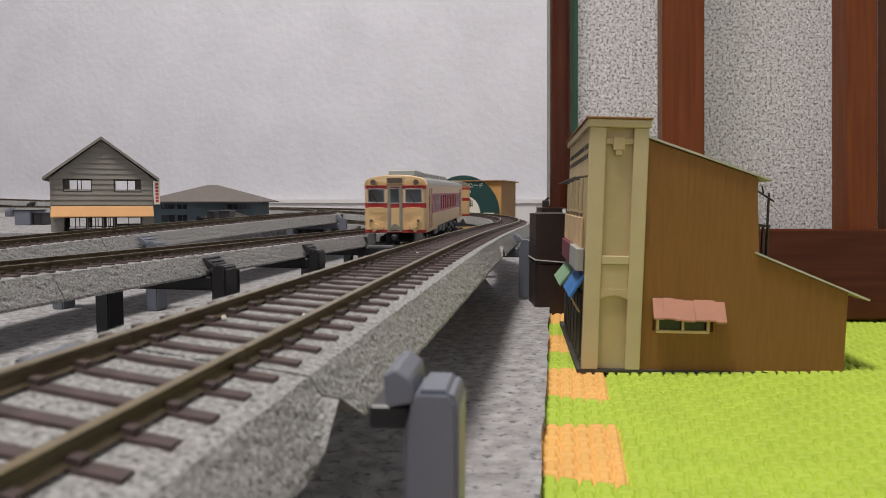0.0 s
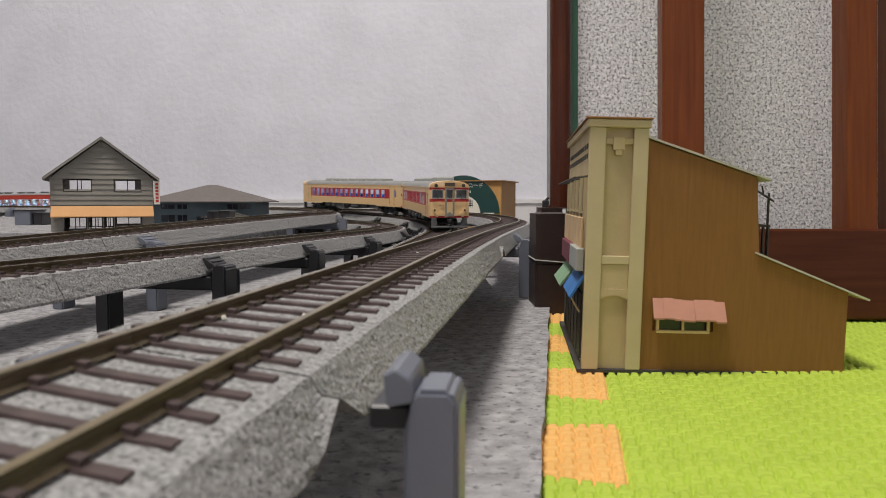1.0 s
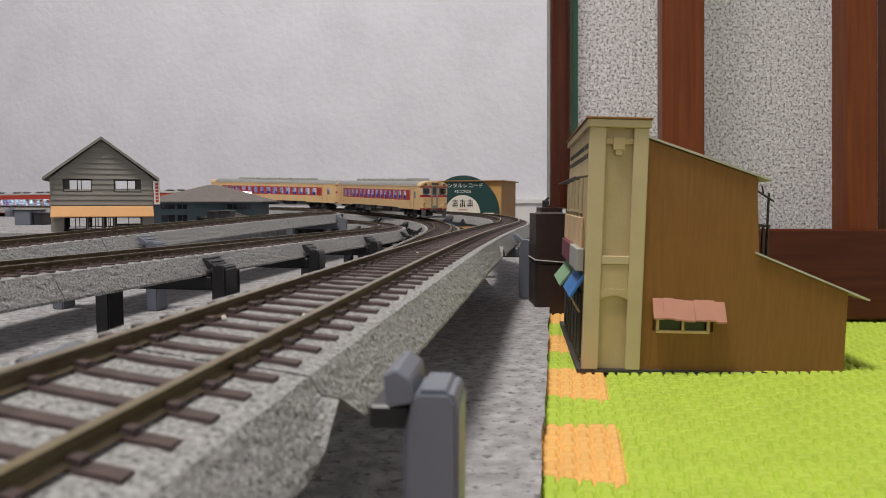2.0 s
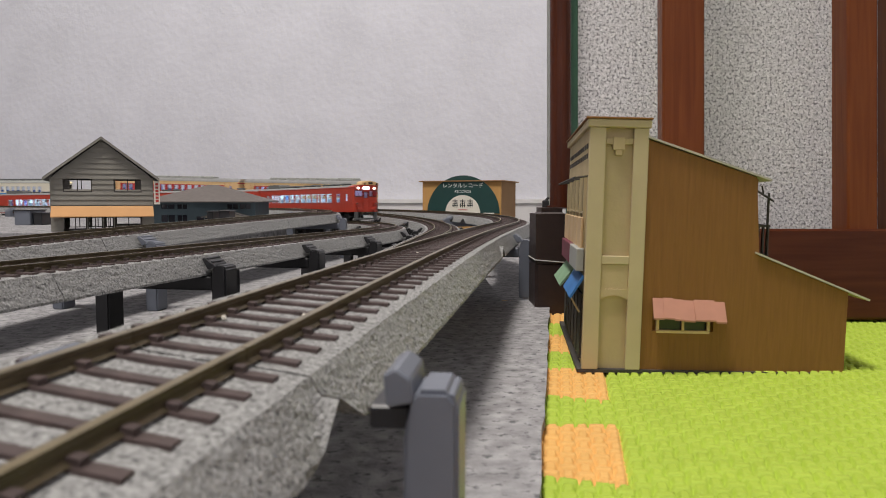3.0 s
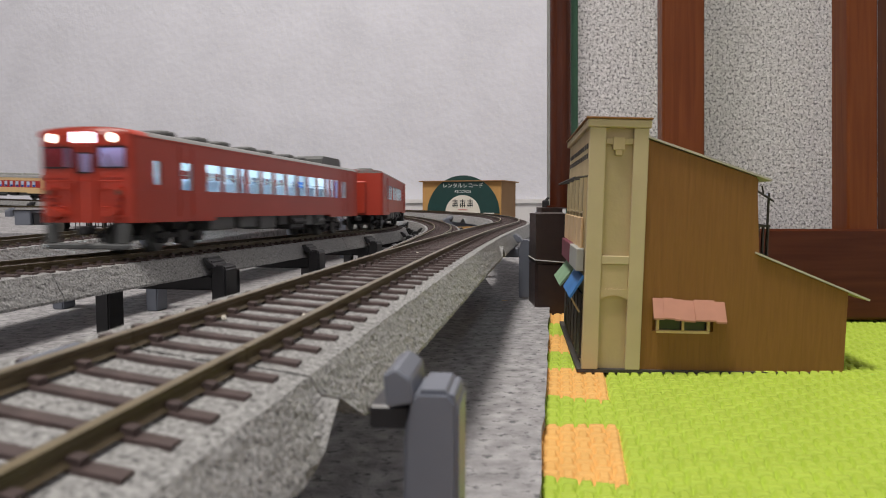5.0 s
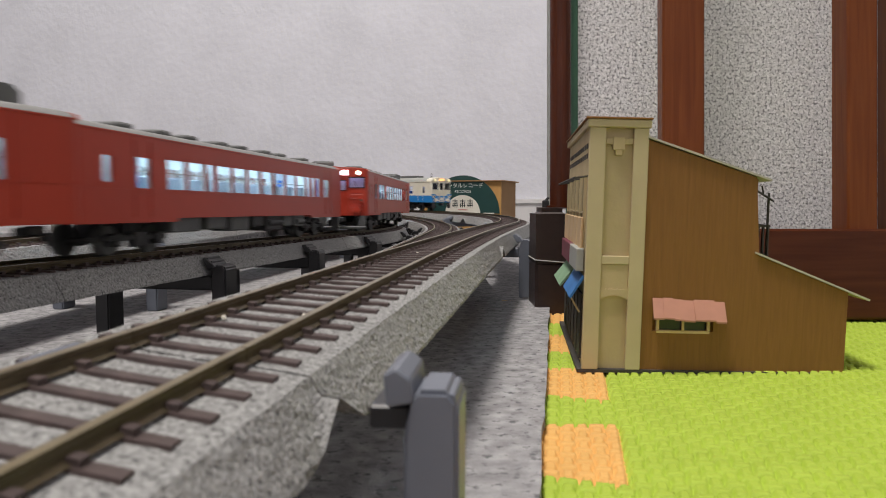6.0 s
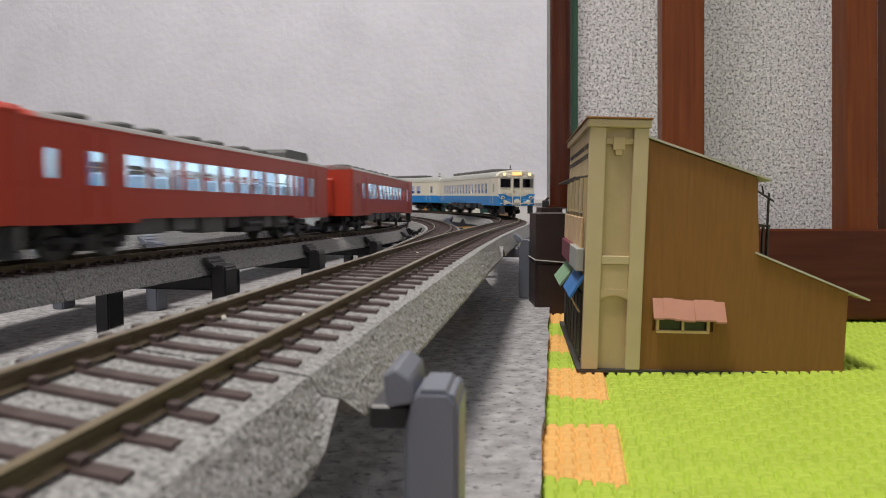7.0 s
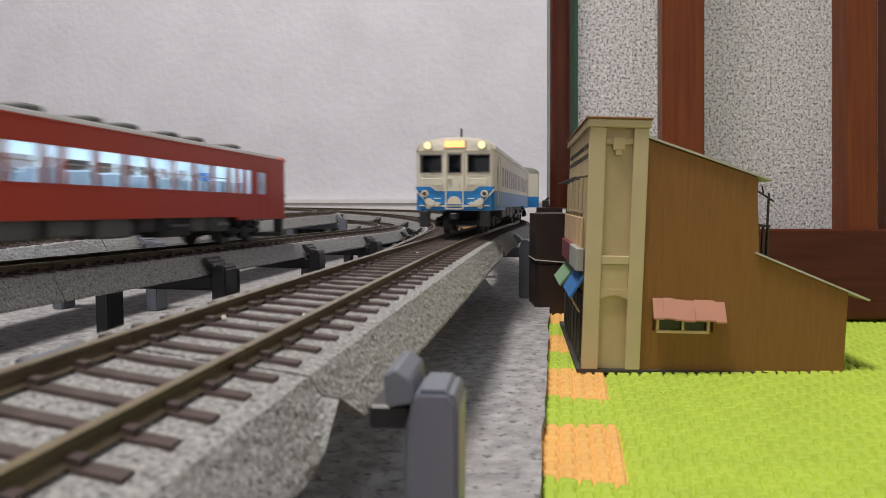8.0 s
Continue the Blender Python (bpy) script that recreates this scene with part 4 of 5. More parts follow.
# ---------------------------------------------------------------- card house on the mat
def build_card_house():
    h = tagged(new("card_house"), "brown card model house with beige tower front on foam mat", "model house")
    h.matrix_basis = pose(0.0500, 0.2490, -0.0032, 0, 1.3, 1.0)
    W, D = 0.0945, 0.070

    bm = bmesh.new()
    box(bm, -0.0022, 0.0965, -0.0012, D + 0.001, 0, 0.0012)
    part("base_plate", bm, M["dark_card"], h)
    # inner body behind the planks
    bm = bmesh.new()
    prism(bm, [(0.001, 0.0012), (W - 0.0006, 0.0012), (W - 0.0006, 0.0295), (0.0605, 0.0425), (0.0605, 0.0700), (0.0196, 0.0830), (0.0196, 0.0885), (0.001, 0.0885)], 0.0012, D)
    part("body", bm, M["brown_card"], h)

    def top_at(x):
        return 0.0832 - (x - 0.0196) * 0.315 if x < 0.0610 else 0.0432 - (x - 0.0610) * 0.385

    # vertical planks of the side
    n = 34
    x = 0.0200
    w = (W - 0.0200) / n
    rng = random.Random(5)
    for i in range(n):
        xa, xb = x + i * w, x + (i + 1) * w - 0.00003
        d = 0.0
        za, zb = top_at(xa + 0.0001) , top_at(xb)
        spans = [(0.0012, None)]
        if xb > 0.0262 and xa < 0.0445:
            spans = [(0.0012, 0.0152), (0.0215, None)]
        for lo, hi in spans:
            bm = bmesh.new()
            prism(bm, [(xa, lo), (xb, lo), (xb, hi if hi else zb), (xa, hi if hi else za)], -d, 0.0013)
            part("plank", bm, M["brown_card"], h)
    # tower
    bm = bmesh.new()
    box(bm, 0.0, 0.0199, 0.0006, D - 0.001, 0.0012, 0.0868)
    tower = part("tower", bm, M["beige_card"], h)
    for xa, xb, za, zb, d, nm in ((-0.0006, 0.0052, 0.0012, 0.0868, 0.0012, "pilaster"), (0.0150, 0.0203, 0.0012, 0.0868, 0.0012, "pilaster"),
                                  (0.0052, 0.0150, 0.0388, 0.0418, 0.0009, "cross_band"), (0.0052, 0.0150, 0.0278, 0.0388, 0.0004, "panel"),
                                  (0.0052, 0.0150, 0.0810, 0.0832, 0.0006, "frieze"), (0.0078, 0.0120, 0.0790, 0.0836, 0.0010, "bracket"),
                                  (0.0086, 0.0112, 0.0772, 0.0792, 0.0008, "bracket")):
        bm = bmesh.new()
        box(bm, xa, xb, -d, 0.0007, za, zb, 0, 0.0002)
        part(nm, bm, M["beige_light"] if nm in ("pilaster", "cross_band") else M["beige_card"], tower)
    # low arch over the lower panel
    bm = bmesh.new()
    arc = [(0.0052, 0.0300), (0.0052, 0.0262)] + [(0.0052 + 0.0098 * i / 8, 0.0262 + 0.0016 * math.sin(math.pi * i / 8)) for i in range(1, 8)] + [(0.0150, 0.0262), (0.0150, 0.0300)]
    prism(bm, arc, -0.0008, 0.0006)
    part("arch", bm, M["beige_card"], tower)
    bm = bmesh.new()
    box(bm, -0.0014, 0.0210, -0.0020, D, 0.0868, 0.0896, 0, 0.0003)
    part("cornice", bm, M["beige_light"], tower)
    bm = bmesh.new()
    box(bm, -0.0020, 0.0214, -0.0026, D + 0.0006, 0.0896, 0.0903, 0, 0.0002)
    part("coping", bm, M["brown_card"], tower)
    # roofs
    for xa, za, xb, zb, nm in ((0.0200, 0.0835, 0.0645, 0.0694, "upper_roof"), (0.0600, 0.0437, 0.1020, 0.0275, "lower_roof")):
        bm = bmesh.new()
        prism(bm, [(xa, za), (xb, zb), (xb, zb + 0.0007), (xa, za + 0.0007)], -0.0012, D + 0.002)
        part(nm, bm, M["roof_card"], h)
    # side window and awning
    bm = bmesh.new()
    box(bm, 0.0262, 0.0445, 0.0004, 0.0012, 0.0152, 0.0215)
    win = part("side_window", bm, M["darkglass"], h)
    bm = bmesh.new()
    for q in ((0.0258, 0.0449, 0.0146, 0.0156), (0.0258, 0.0267, 0.0152, 0.0215), (0.0440, 0.0449, 0.0152, 0.0215), (0.0349, 0.0357, 0.0152, 0.0215)):
        box(bm, q[0], q[1], -0.0008, 0.0006, q[2], q[3])
    part("window_frame", bm, M["cream_card"], win)
    aw = new("awning")
    aw.parent = h
    aw.matrix_basis = pose(0.0370, -0.0002, 0.0267, 0, 2.0, 0)
    for i in range(7):
        me = bmesh.new()
        xa = -0.0130 + i * 0.0037
        q = 0.0003 * math.sin(i * 1.7)
        vs = [me.verts.new(v) for v in ((xa, 0, q), (xa + 0.0037, 0, q), (xa + 0.0037, -0.0052, -0.0064 + q), (xa, -0.0052, -0.0064 + q),
                                        (xa, 0, q - 0.0005), (xa + 0.0037, 0, q - 0.0005), (xa + 0.0037, -0.0052, -0.0070 + q), (xa, -0.0052, -0.0070 + q))]
        for f in ((0, 1, 2, 3), (4, 5, 6, 7), (0, 1, 5, 4), (1, 2, 6, 5), (2, 3, 7, 6), (3, 0, 4, 7)):
            me.faces.new([vs[k] for k in f])
        part("awning_sheet", me, M["pink_card"], aw, "salmon awning sheet")
    # street front, facing -x: dentils, upper windows, balcony, shop sign, awnings
    for row in range(2):
        for i in range(11):
            bm = bmesh.new()
            y = 0.006 + i * 0.0056
            box(bm, -0.0004, 0.0, y, y + 0.0022, 0.0800 - row * 0.0036, 0.0818 - row * 0.0036)
            part("dentil", bm, M["dark_card"], tower)
    for i in range(5):
        y = 0.0075 + i * 0.0125
        bm = bmesh.new()
        box(bm, -0.0003, 0.0002, y, y + 0.0078, 0.0440, 0.0700)
        w_ = part("front_window", bm, M["darkglass"], h)
        bm = bmesh.new()
        for q in ((y - 0.0006, y, 0.0435, 0.0705), (y + 0.0078, y + 0.0084, 0.0435, 0.0705), (y, y + 0.0078, 0.0565, 0.0572)):
            box(bm, -0.0010, 0.0, *q)
        part("window_frame", bm, M["beige_light"], w_)
        bm = bmesh.new()
        box(bm, -0.0017, -0.0006, y - 0.001, y + 0.0094, 0.0435, 0.0550, 0, 0.0003)
        part("balcony", bm, M["cream_card"], h)
    bm = bmesh.new()
    cyl(bm, (-0.0052, -0.0006, 0.0690), (-0.0052, D - 0.006, 0.0690), 0.0005, 8)
    for y in (0.0, 0.022, 0.044, 0.063):
        cyl(bm, (-0.0052, y, 0.0690), (0.0, y, 0.0698), 0.0004, 6)
    part("front_rail", bm, M["dark_card"], h)
    for ya, yb, m in ((0.004, 0.026, "vent_light"), (0.028, 0.060, "maroon")):
        bm = bmesh.new()
        box(bm, -0.0034, -0.0004, ya, yb, 0.0355, 0.0438, 0, 0.0003)
        part("shop_sign", bm, M[m], h)
    for ya, yb, m, out in ((0.003, 0.0270, "blue_card", 0.0048), (0.0295, 0.058, "sage_card", 0.0062)):
        bm = bmesh.new()
        prism(bm, [(-0.0006, 0.0342), (-out - 0.0006, 0.0262), (-out, 0.0256), (-0.0002, 0.0332)], ya, yb)
        part("shop_awning", bm, M[m], h)
    bm = bmesh.new()
    cyl(bm, (-0.0046, 0.0045, 0.0258), (-0.0014, 0.0045, 0.0205), 0.0004, 6)
    part("awning_strut", bm, M["beige_card"], h)
    for i in range(6):
        y = 0.006 + i * 0.0102
        bm = bmesh.new()
        box(bm, -0.0008, 0.0, y, y + 0.0074, 0.0030, 0.0270)
        part("shop_window", bm, M["dark_card"], h)
    # rear balcony on the lower roof
    bm = bmesh.new()
    for y in (0.006, 0.026, 0.046):
        box(bm, 0.0668, 0.0674, y, y + 0.0007, 0.0410, 0.0655)
        box(bm, 0.0612, 0.0680, y, y + 0.0006, 0.0425, 0.0432)
    for i in range(12):
        y = 0.005 + i * 0.0042
        box(bm, 0.0668, 0.0673, y, y + 0.0008, 0.0425, 0.0535)
    for xx in (0.0615, 0.0632, 0.0650):
        box(bm, xx, xx + 0.0006, 0.0052, 0.0058, 0.0425, 0.0535)
    box(bm, 0.0612, 0.0676, 0.0050, 0.0054, 0.0530, 0.0538)
    box(bm, 0.0666, 0.0676, 0.005, 0.052, 0.0530, 0.0538)
    cyl(bm, (0.0606, 0.006, 0.0672), (0.0688, 0.006, 0.0625), 0.0004, 6)
    cyl(bm, (0.0642, 0.006, 0.0680), (0.0650, 0.006, 0.0645), 0.0003, 6)
    part("rear_balcony", bm, M["dark_card"], h)
    # the plan is a skewed corner plot
    for ob in h.children_recursive:
        if ob.type == "MESH":
            for v in ob.data.vertices:
                v.co.y *= 1.40 if v.co.y > 0 else 1.0
                v.co.x += 0.122 * v.co.y


# ---------------------------------------------------------------- houses on the board inside the loop
BOARD = 0.032


def build_gable_house():
    h = tagged(new("gable_house"), "grey clapboard model house with tan awning and see-through windows", "model house")
    h.matrix_basis = pose(-0.2885, 0.60, BOARD, 0, 0, 24.0)
    W, D, EAVE, TOP = 0.0390, 0.055, 0.0455, 0.0770
    holes_up = [(-0.0300, -0.0083, 0.0330, 0.0448), (0.0083, 0.0300, 0.0330, 0.0448)]
    holes_dn = [(-0.0300, -0.0130, 0.0015, 0.0120), (-0.0120, -0.0010, 0.0015, 0.0120), (0.0, 0.0075, 0.0015, 0.0120), (0.0085, 0.0300, 0.0030, 0.0120)]
    for y, back in ((0.0, False), (D, True)):
        # clapboards, each its own strip, lapped
        z = 0.0
        while z < TOP:
            z2 = z + 0.0044
            half = W if z2 < EAVE else max(0.0, W * (TOP - z2) / (TOP - EAVE) - 0.0004)
            half0 = W if z < EAVE else max(0.0, W * (TOP - z) / (TOP - EAVE) - 0.0004)
            if half0 > 0.001:
                cuts = sorted([q for q in holes_up + holes_dn if q[2] < (z + z2) / 2 < q[3]])
                xs = [-half] + [v for q in cuts for v in (q[0], q[1])] + [half]
                for k in range(0, len(xs), 2):
                    xa, xb = xs[k], xs[k + 1]
                    xa0 = -half0 if k == 0 else xa
                    xb0 = half0 if k + 2 >= len(xs) else xb
                    if xb - xa < 0.0005 and xb0 - xa0 < 0.0005:
                        continue
                    bm = bmesh.new()
                    e = -1 if not back else 1
                    yo = (y + e * 0.0008, y + e * 0.0001)
                    vs = [bm.verts.new(v) for v in ((xa0, yo[0], z), (xb0, yo[0], z), (xb, yo[1], z2), (xa, yo[1], z2),
                                                    (xa0, y - e * 0.0008, z), (xb0, y - e * 0.0008, z), (xb, y - e * 0.0008, z2), (xa, y - e * 0.0008, z2))]
                    for f in ((0, 1, 2, 3), (4, 5, 6, 7), (0, 1, 5, 4), (1, 2, 6, 5), (2, 3, 7, 6), (3, 0, 4, 7)):
                        bm.faces.new([vs[i] for i in f])
                    part("clapboard", bm, M["siding"], h)
            z = z2
        for (xa, xb, za, zb) in holes_up + holes_dn:
            bm = bmesh.new()
            t = 0.0007
            for q in ((xa, xb, za, za + t), (xa, xb, zb - t, zb), (xa, xa + t, za, zb), (xb - t, xb, za, zb), ((xa + xb) / 2 - t / 2, (xa + xb) / 2 + t / 2, za, zb)):
                box(bm, q[0], q[1], y - 0.0006, y + 0.0006, q[2], q[3])
            if not back and zb > 0.02:
                box(bm, xa if xa < 0 else xb - 0.005, xa + 0.005 if xa < 0 else xb, y + 0.001, y + 0.0014, za, zb)
            part("window_frame", bm, M["dark_card"], h)
    for sx in (-1, 1):
        bm = bmesh.new()
        box(bm, sx * W - 0.0006, sx * W + 0.0006, 0, D, 0, EAVE)
        part("side_wall", bm, M["siding"], h)
        bm = bmesh.new()
        prism(bm, [(sx * (W + 0.0055), EAVE - 0.0030), (0, TOP + 0.0005), (0, TOP + 0.0026), (sx * (W + 0.0055), EAVE - 0.0006)], -0.004, D + 0.004)
        part("roof_slope", bm, M["siding_roof"], h)
        bm = bmesh.new()
        prism(bm, [(sx * (W + 0.0055), EAVE - 0.0032), (0, TOP + 0.0003), (0, TOP + 0.0022), (sx * (W + 0.0055), EAVE - 0.0010)], -0.0048, -0.0041)
        part("barge_board", bm, M["siding"], h)
    bm = bmesh.new()
    box(bm, -W - 0.0002, W, 0.0, D, 0.0226, 0.0238)
    part("upper_floor", bm, M["siding"], h)
    bm = bmesh.new()
    vs = [bm.verts.new(v) for v in ((-W, -0.0009, 0.0212), (W, -0.0009, 0.0212), (W + 0.0002, -0.0080, 0.0128), (-W - 0.0002, -0.0080, 0.0128),
                                    (-W, -0.0009, 0.0202), (W, -0.0009, 0.0202), (W + 0.0002, -0.0080, 0.0120), (-W - 0.0002, -0.0080, 0.0120))]
    for f in ((0, 1, 2, 3), (4, 5, 6, 7), (0, 1, 5, 4), (1, 2, 6, 5), (2, 3, 7, 6), (3, 0, 4, 7)):
        bm.faces.new([vs[i] for i in f])
    part("awning", bm, M["orange_card"], h, "plain tan awning")
    bm = bmesh.new()
    box(bm, W + 0.0010, W + 0.0058, -0.0012, -0.0004, 0.0225, 0.0425)
    sign = part("blade_sign", bm, M["paper"], h, "white vertical sign with small red writing")
    for i in range(6):
        bm = bmesh.new()
        z = 0.0245 + i * 0.0029
        box(bm, W + 0.0022, W + 0.0046, -0.0014, -0.0012, z, z + 0.0019)
        part("writing_bar", bm, M["red_ink"], sign)


def build_station():
    h = tagged(new("station_house"), "low blue-grey model station with brown hipped roof", "model house")
    h.matrix_basis = pose(-0.2680, 0.790, BOARD, 0, 0, 4)
    W, D = 0.0570, 0.085
    bm = bmesh.new()
    holes = [(-0.046, -0.0315, 0.0165, 0.0215), (-0.0285, -0.018, 0.0165, 0.0215), (0.026, 0.038, 0.0165, 0.0215), (0.040, 0.052, 0.0165, 0.0215),
             (-0.046, -0.0315, 0.0020, 0.0095), (-0.0285, -0.018, 0.0020, 0.0095), (-0.008, 0.010, 0.0005, 0.0080)]

    def place(b, ua, ub, va, vb, mi):
        box(b, ua, ub, 0, 0.0012, va, vb, mi)

    plates(bm, -W, W, 0, 0.0250, holes, place)
    part("front_wall", bm, M["slate_wall"], h)
    for (xa, xb, za, zb) in holes:
        bm = bmesh.new()
        box(bm, xa, xb, 0.0007, 0.0011, za, zb)
        w_ = part("window", bm, M["darkglass"], h)
        bm = bmesh.new()
        for q in ((xa - 0.0006, xb + 0.0006, za - 0.0006, za), (xa - 0.0006, xb + 0.0006, zb, zb + 0.0006), (xa - 0.0006, xa, za, zb), (xb, xb + 0.0006, za, zb),
                  ((xa + xb) / 2 - 0.0003, (xa + xb) / 2 + 0.0003, za, zb)):
            box(bm, q[0], q[1], -0.0005, 0.0006, q[2], q[3])
        part("window_frame", bm, M["slate_wall"], w_)
    bm = bmesh.new()
    for q in ((-W, -W + 0.0012, 0.0012, D), (W - 0.0012, W, 0.0012, D), (-W, W, D, D + 0.0012)):
        box(bm, *q, 0, 0.0250)
    part("rear_walls", bm, M["slate_wall"], h)
    bm = bmesh.new()
    e = 0.011
    lo = [bm.verts.new(v) for v in ((-W - e, -e, 0.0238), (W + e, -e, 0.0238), (W + e, D + e, 0.0238), (-W - e, D + e, 0.0238))]
    up = [bm.verts.new(v) for v in ((-W - e, -e, 0.0248), (W + e, -e, 0.0248), (W + e, D + e, 0.0248), (-W - e, D + e, 0.0248))]
    ra, rb = bm.verts.new((-0.006, D / 2, 0.0440)), bm.verts.new((0.006, D / 2, 0.0440))
    bm.faces.new(lo)
    for i in range(4):
        bm.faces.new((lo[i], lo[(i + 1) % 4], up[(i + 1) % 4], up[i]))
    bm.faces.new((up[0], up[1], rb, ra))
    bm.faces.new((up[1], up[2], rb))
    bm.faces.new((up[2], up[3], ra, rb))
    bm.faces.new((up[3], up[0], ra))
    part("hipped_roof", bm, M["hip_roof"], h)
    bm = bmesh.new()
    prism(bm, [(0.0055, 0.0070), (0.0485, 0.0070), (0.0485, 0.0078), (0.027, 0.0140), (0.0055, 0.0078)], -0.016, -0.0005)
    porch = part("porch_gable", bm, M["porch"], h, "greyish beige porch gable")
    for sx in (-1, 1):
        bm = bmesh.new()
        prism(bm, [(0.027 + sx * 0.0250, 0.0070), (0.027, 0.0142), (0.027, 0.0156), (0.027 + sx * 0.0250, 0.0082)], -0.019, -0.0003)
        part("porch_roof", bm, M["siding_roof"], porch)
        bm = bmesh.new()
        box(bm, 0.027 + sx * 0.018 - 0.0008, 0.027 + sx * 0.018 + 0.0008, -0.0155, -0.0140, 0, 0.0070)
        part("porch_post", bm, M["slate_wall"], porch)


def text_part(name, words, size, m, parent, place):
    cu = bpy.data.curves.new(name, "FONT")
    cu.body, cu.size, cu.extrude = words, size, 0.0001
    cu.align_x, cu.align_y = "CENTER", "CENTER"
    cu.materials.append(M[m])
    ob = new(name, cu)
    ob.parent = parent
    ob.matrix_basis = place
    return ob


def build_shop():
    h = tagged(new("record_shop"), "ochre card model shop with dark green half-record sign", "model shop")
    h.matrix_basis = pose(0.0265, 1.030, -0.0134, 0, 0, -19.0)
    W, D, T = 0.0600, 0.088, 0.0985
    bm = bmesh.new()
    box(bm, -W, W, 0, 0.0014, 0, T)
    part("front_wall", bm, M["shop_wall"], h)
    bm = bmesh.new()
    for q in ((-W, -W + 0.0014, 0.0014, D), (W - 0.0014, W, 0.0014, D)):
        box(bm, *q, 0, T)
    part("side_wall", bm, M["shop_side"], h)
    bm = bmesh.new()
    box(bm, -W, W, D, D + 0.0014, 0, T)
    part("rear_wall", bm, M["shop_side"], h)
    bm = bmesh.new()
    box(bm, -W - 0.0045, W + 0.0045, -0.0045, D + 0.004, T, T + 0.0016, 0, 0.0003)
    part("roof", bm, M["shop_side"], h)
    cz = 0.0525
    for nm, r, d, m in (("record_disc", 0.0550, 0.0022, "record"), ("record_label", 0.0265, 0.0030, "paper")):
        bm = bmesh.new()
        cx = 0.003
        arc = [(cx + r * math.cos(math.pi * i / 40), cz + r * math.sin(math.pi * i / 40)) for i in range(41)]
        prism(bm, arc, -d, -0.0001 if r > 0.03 else -0.0023)
        disc = part(nm, bm, M[m], h)
    stand = pose(0.003, -0.0024, 0.0925, 90, 0, 0)
    text_part("sign_text", "レンタルレコード", 0.0078, "letter", h, stand)
    text_part("sign_text", "RECORDS", 0.0056, "letter", h, pose(0.003, -0.0024, 0.0840, 90, 0, 0))
    # shop name as plain strokes
    for i in range(3):
        bm = bmesh.new()
        x = -0.0085 + i * 0.0115
        for xa, xb, za, zb in ((-0.0042, 0.0042, 0.0700, 0.0711), (-0.0036, 0.0036, 0.0668, 0.0677), (-0.0042, 0.0042, 0.0636, 0.0646),
                               (-0.0006, 0.0007, 0.0612, 0.0728), (-0.0036, -0.0026, 0.0612, 0.0660), (0.0026, 0.0036, 0.0612, 0.0690)):
            box(bm, x + xa, x + xb, -0.0033, -0.0030, za, zb)
        part("writing_bar", bm, M["ink"], h)
    bm = bmesh.new()
    box(bm, -0.0035, 0.0105, -0.0033, -0.0030, 0.0572, 0.0582)
    part("writing_bar", bm, M["red_ink"], h)
    bm = bmesh.new()
    box(bm, 0.034, 0.050, -0.0040, -0.0023, 0.0500, 0.0535, 0, 0.0002)
    part("price_board", bm, M["paper"], h)


def build_layout_things():
    # felt covered board inside the loop
    rim = []
    for i in range(25):
        p, w = on_track(4, -0.08 + i * 0.030)
        rim.append((p.x - w.y * 0.036, p.y + w.x * 0.036))
    p, w = on_track(4, 1.7)
    rim += [(p.x - w.y * 0.036, p.y + w.x * 0.036), (-1.7, 0.556), (rim[0][0] - 0.01, 0.556)]
    bm = bmesh.new()
    top = [bm.verts.new((x, y, BOARD)) for x, y in rim]
    low = [bm.verts.new((x, y, 0.0)) for x, y in rim]
    bm.faces.new(top)
    bm.faces.new(low[::-1])
    for i in range(len(rim)):
        bm.faces.new((top[i], low[i], low[(i + 1) % len(rim)], top[(i + 1) % len(rim)]))
    tagged(mesh_ob("layout_board", bm, M["felt"]), "raised board covered in grey felt inside the track loop", "board")
    for x, y, w, d, hh, m in ((-0.4415, 0.74, 0.0165, 0.03, 0.0150, "pier_grey"), (-0.4265, 0.742, 0.0090, 0.02, 0.0120, "pier_black"), (-0.228, 0.69, 0.006, 0.02, 0.0145, "pier_black"), (-0.214, 0.69, 0.010, 0.02, 0.0150, "pier_black")):
        b = tagged(new("line_hut"), "small dark blue-grey plastic hut on the felt board", "model hut")
        b.matrix_basis = pose(x, y, BOARD)
        bm = bmesh.new()
        box(bm, -w / 2, w / 2, 0, d, 0, hh, 0, 0.0005)
        part("hut_wall", bm, M[m], b)
        bm = bmesh.new()
        box(bm, -w / 2 - 0.0008, w / 2 + 0.0008, -0.001, d + 0.001, hh, hh + 0.0011, 0, 0.0003)
        part("hut_roof", bm, M["pier_black"], b)


    rng = random.Random(11)
    for sv, o in ((-0.463, -0.0068), (-0.400, 0.0072), (-0.335, -0.0022), (-0.455, 0.004), (-0.30, 0.0035), (-0.385, -0.0115)):
        p, w = on_track(1, sv)
        o, drop = tilted(1, sv, o, -0.0022)
        bm = bmesh.new()
        bmesh.ops.create_icosphere(bm, subdivisions=1, radius=0.0005)
        for v in bm.verts:
            v.co *= rng.uniform(0.7, 1.2)
        g = mesh_ob("loose_stone", bm, M["paper"])
        g.matrix_basis = pose(p.x + w.y * o, p.y - w.x * o, p.z + drop)
        tagged(g, "pale loose ballast stone lying between the rails", "stone", "loose stones")


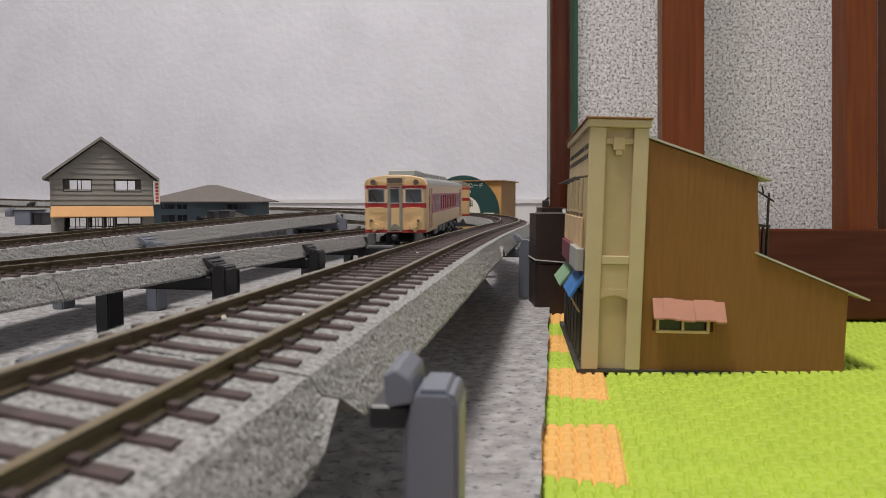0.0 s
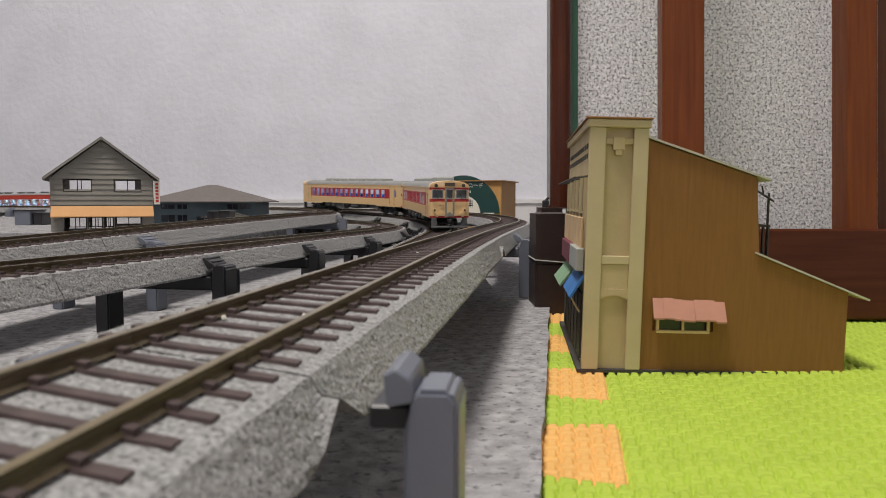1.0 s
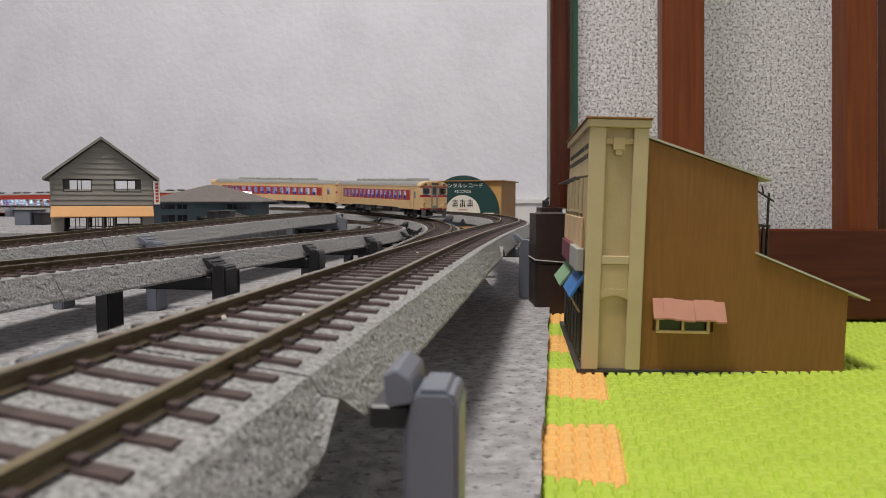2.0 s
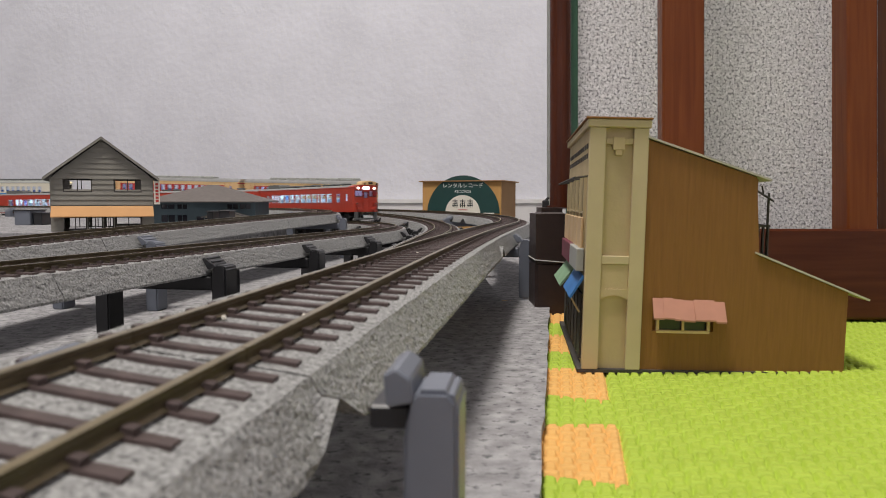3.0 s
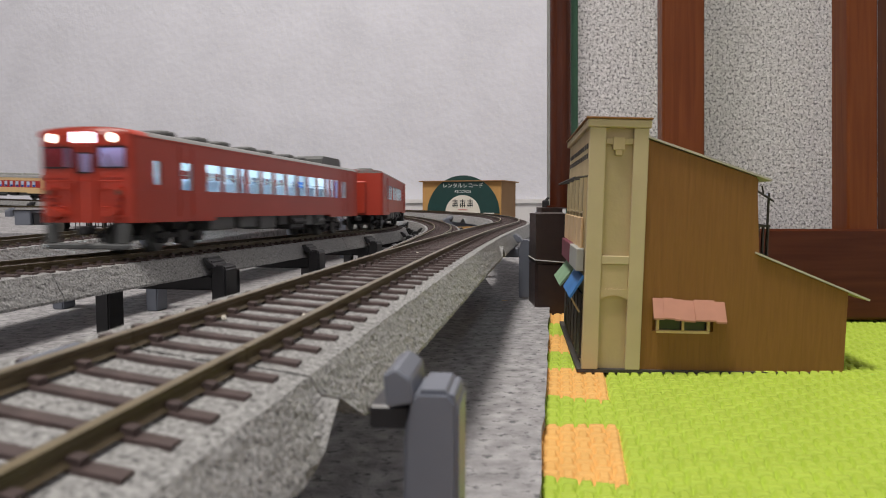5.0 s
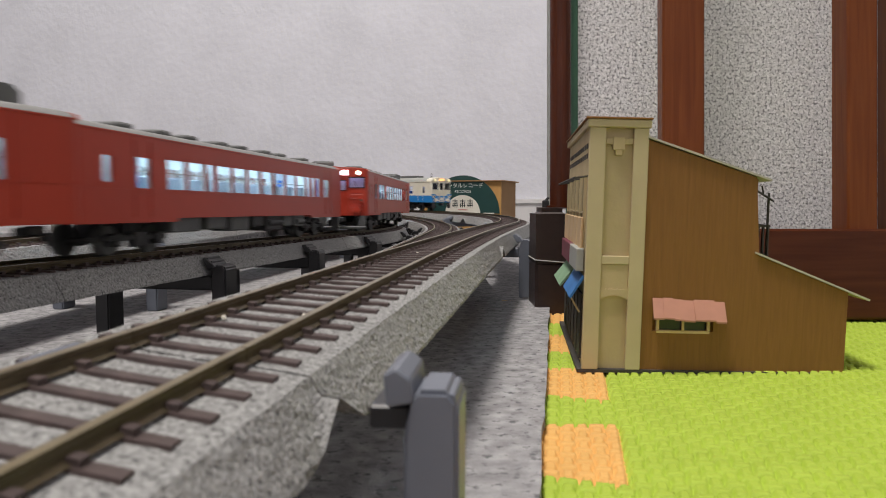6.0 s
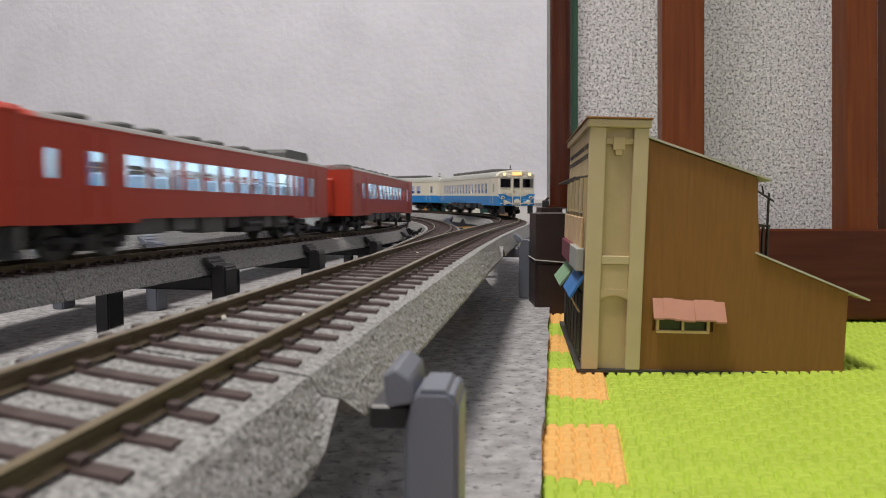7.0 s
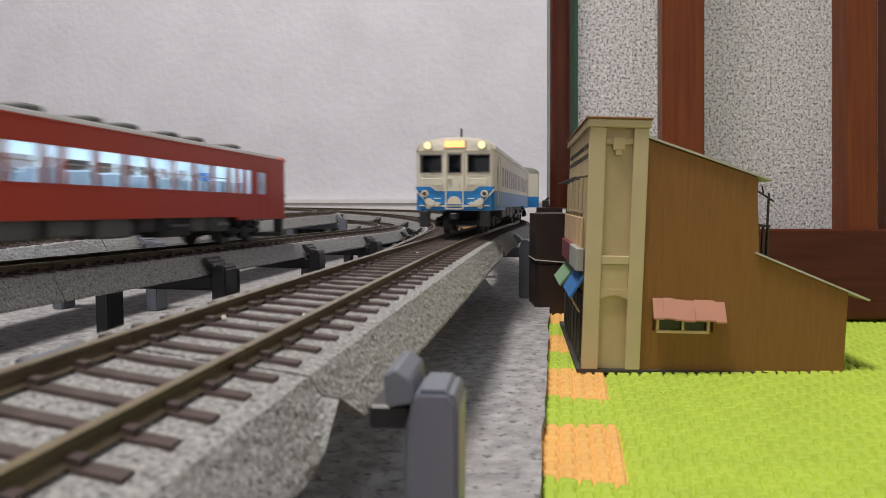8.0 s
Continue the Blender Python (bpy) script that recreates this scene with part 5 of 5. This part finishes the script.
# ---------------------------------------------------------------- piers under the tracks
def pier(k, s, m, word, aside=0.0, deck=None, wide=0.0054):
    p, w = on_track(k, s)
    deck = p.z + DEEP if deck is None else deck
    if deck < 0.006:
        return
    b = tagged(new("track_pier"), f"{word} plastic pier clipped under the model track", "track pier", "track piers")
    b.matrix_basis = Matrix(((w.y, w.x, 0, p.x + w.y * aside), (-w.x, w.y, 0, p.y - w.x * aside), (0, 0, 1, 0), (0, 0, 0, 1)))
    bm = bmesh.new()
    if aside:
        box(bm, -0.0240, 0.0240, -0.0040, 0.0040, 0.0002, 0.0030, 0, 0.0004)
    else:
        box(bm, -0.0235, 0.0235, -0.0050, 0.0050, deck - 0.0060, deck - 0.0002, 0, 0.0006)
    part("cross_beam", bm, m, b)
    if aside:
        # crossbeam stub, its black stands for the shade under the ballast
        bm = bmesh.new()
        box(bm, 0.0192, 0.0240, -0.0034, 0.0040, deck - 0.0006, deck + 0.0022, 0, 0.0003)
        part("shaded_arm", bm, M["pier_black"], b)
    for sx in (-1, 1):
        bm = bmesh.new()
        out = [(sx * 0.0234, 0.0), (sx * 0.0298, 0.0), (sx * 0.0298, deck + 0.0030), (sx * 0.0288, deck + 0.0044), (sx * 0.0248, deck + 0.0044), (sx * 0.0244, deck + 0.0030), (sx * 0.0234, deck - 0.0008)]
        prism(bm, out, -wide, wide)
        bmesh.ops.bevel(bm, geom=list(bm.edges), offset=0.0006, segments=2, affect="EDGES")
        leg = part("leg", bm, m, b)
        # sprung clip with two finger ridges
        bm = bmesh.new()
        out = [(sx * 0.0252, deck + 0.0034), (sx * 0.0246, deck + 0.0050), (sx * 0.0208, deck + 0.0078), (sx * 0.0196, deck + 0.0070), (sx * 0.0222, deck + 0.0026)]
        if aside:
            out = [(sx * 0.0246, deck + 0.0030), (sx * 0.0244, deck + 0.0058), (sx * 0.0226, deck + 0.0070), (sx * 0.0212, deck + 0.0062), (sx * 0.0216, deck + 0.0024)]
        prism(bm, out, -wide - 0.0004, wide + 0.0004)
        bmesh.ops.bevel(bm, geom=list(bm.edges), offset=0.0003, segments=1, affect="EDGES")
        part("clip", bm, m, leg)
        for q in () if aside else (0.25, 0.75):
            x, z = 0.0246 + (0.0208 - 0.0246) * q, deck + 0.0050 + 0.0028 * q
            bm = bmesh.new()
            cyl(bm, (sx * x, -wide, z), (sx * x, wide, z), 0.0005, 8)
            part("ridge", bm, m, leg)


def build_piers():
    pier(1, -0.494, M["pier_grey"], "blue-grey", 0.0100, 0.0322, 0.0047)
    for sv in (-0.152, 0.070, 0.30, 0.546, 0.79, 1.04, 1.28, 1.53):
        pier(1, sv, M["pier_grey"], "blue-grey")
    for i in range(16):
        pier(2, -0.35 + 0.11 * i, M["pier_black"], "black")
    for i in range(16):
        pier(3, -0.2015 + 0.098 * i, M["pier_black"], "black")
    pier(4, -0.275, M["pier_grey"], "blue-grey")
    for i in range(8):
        pier(4, 0.064 + 0.20 * i, M["pier_grey"], "blue-grey")


build_room()
build_mat()
build_furniture()
build_card_house()
build_gable_house()
build_station()
build_shop()
build_layout_things()
build_tracks()
build_piers()
build_trains()
motions()
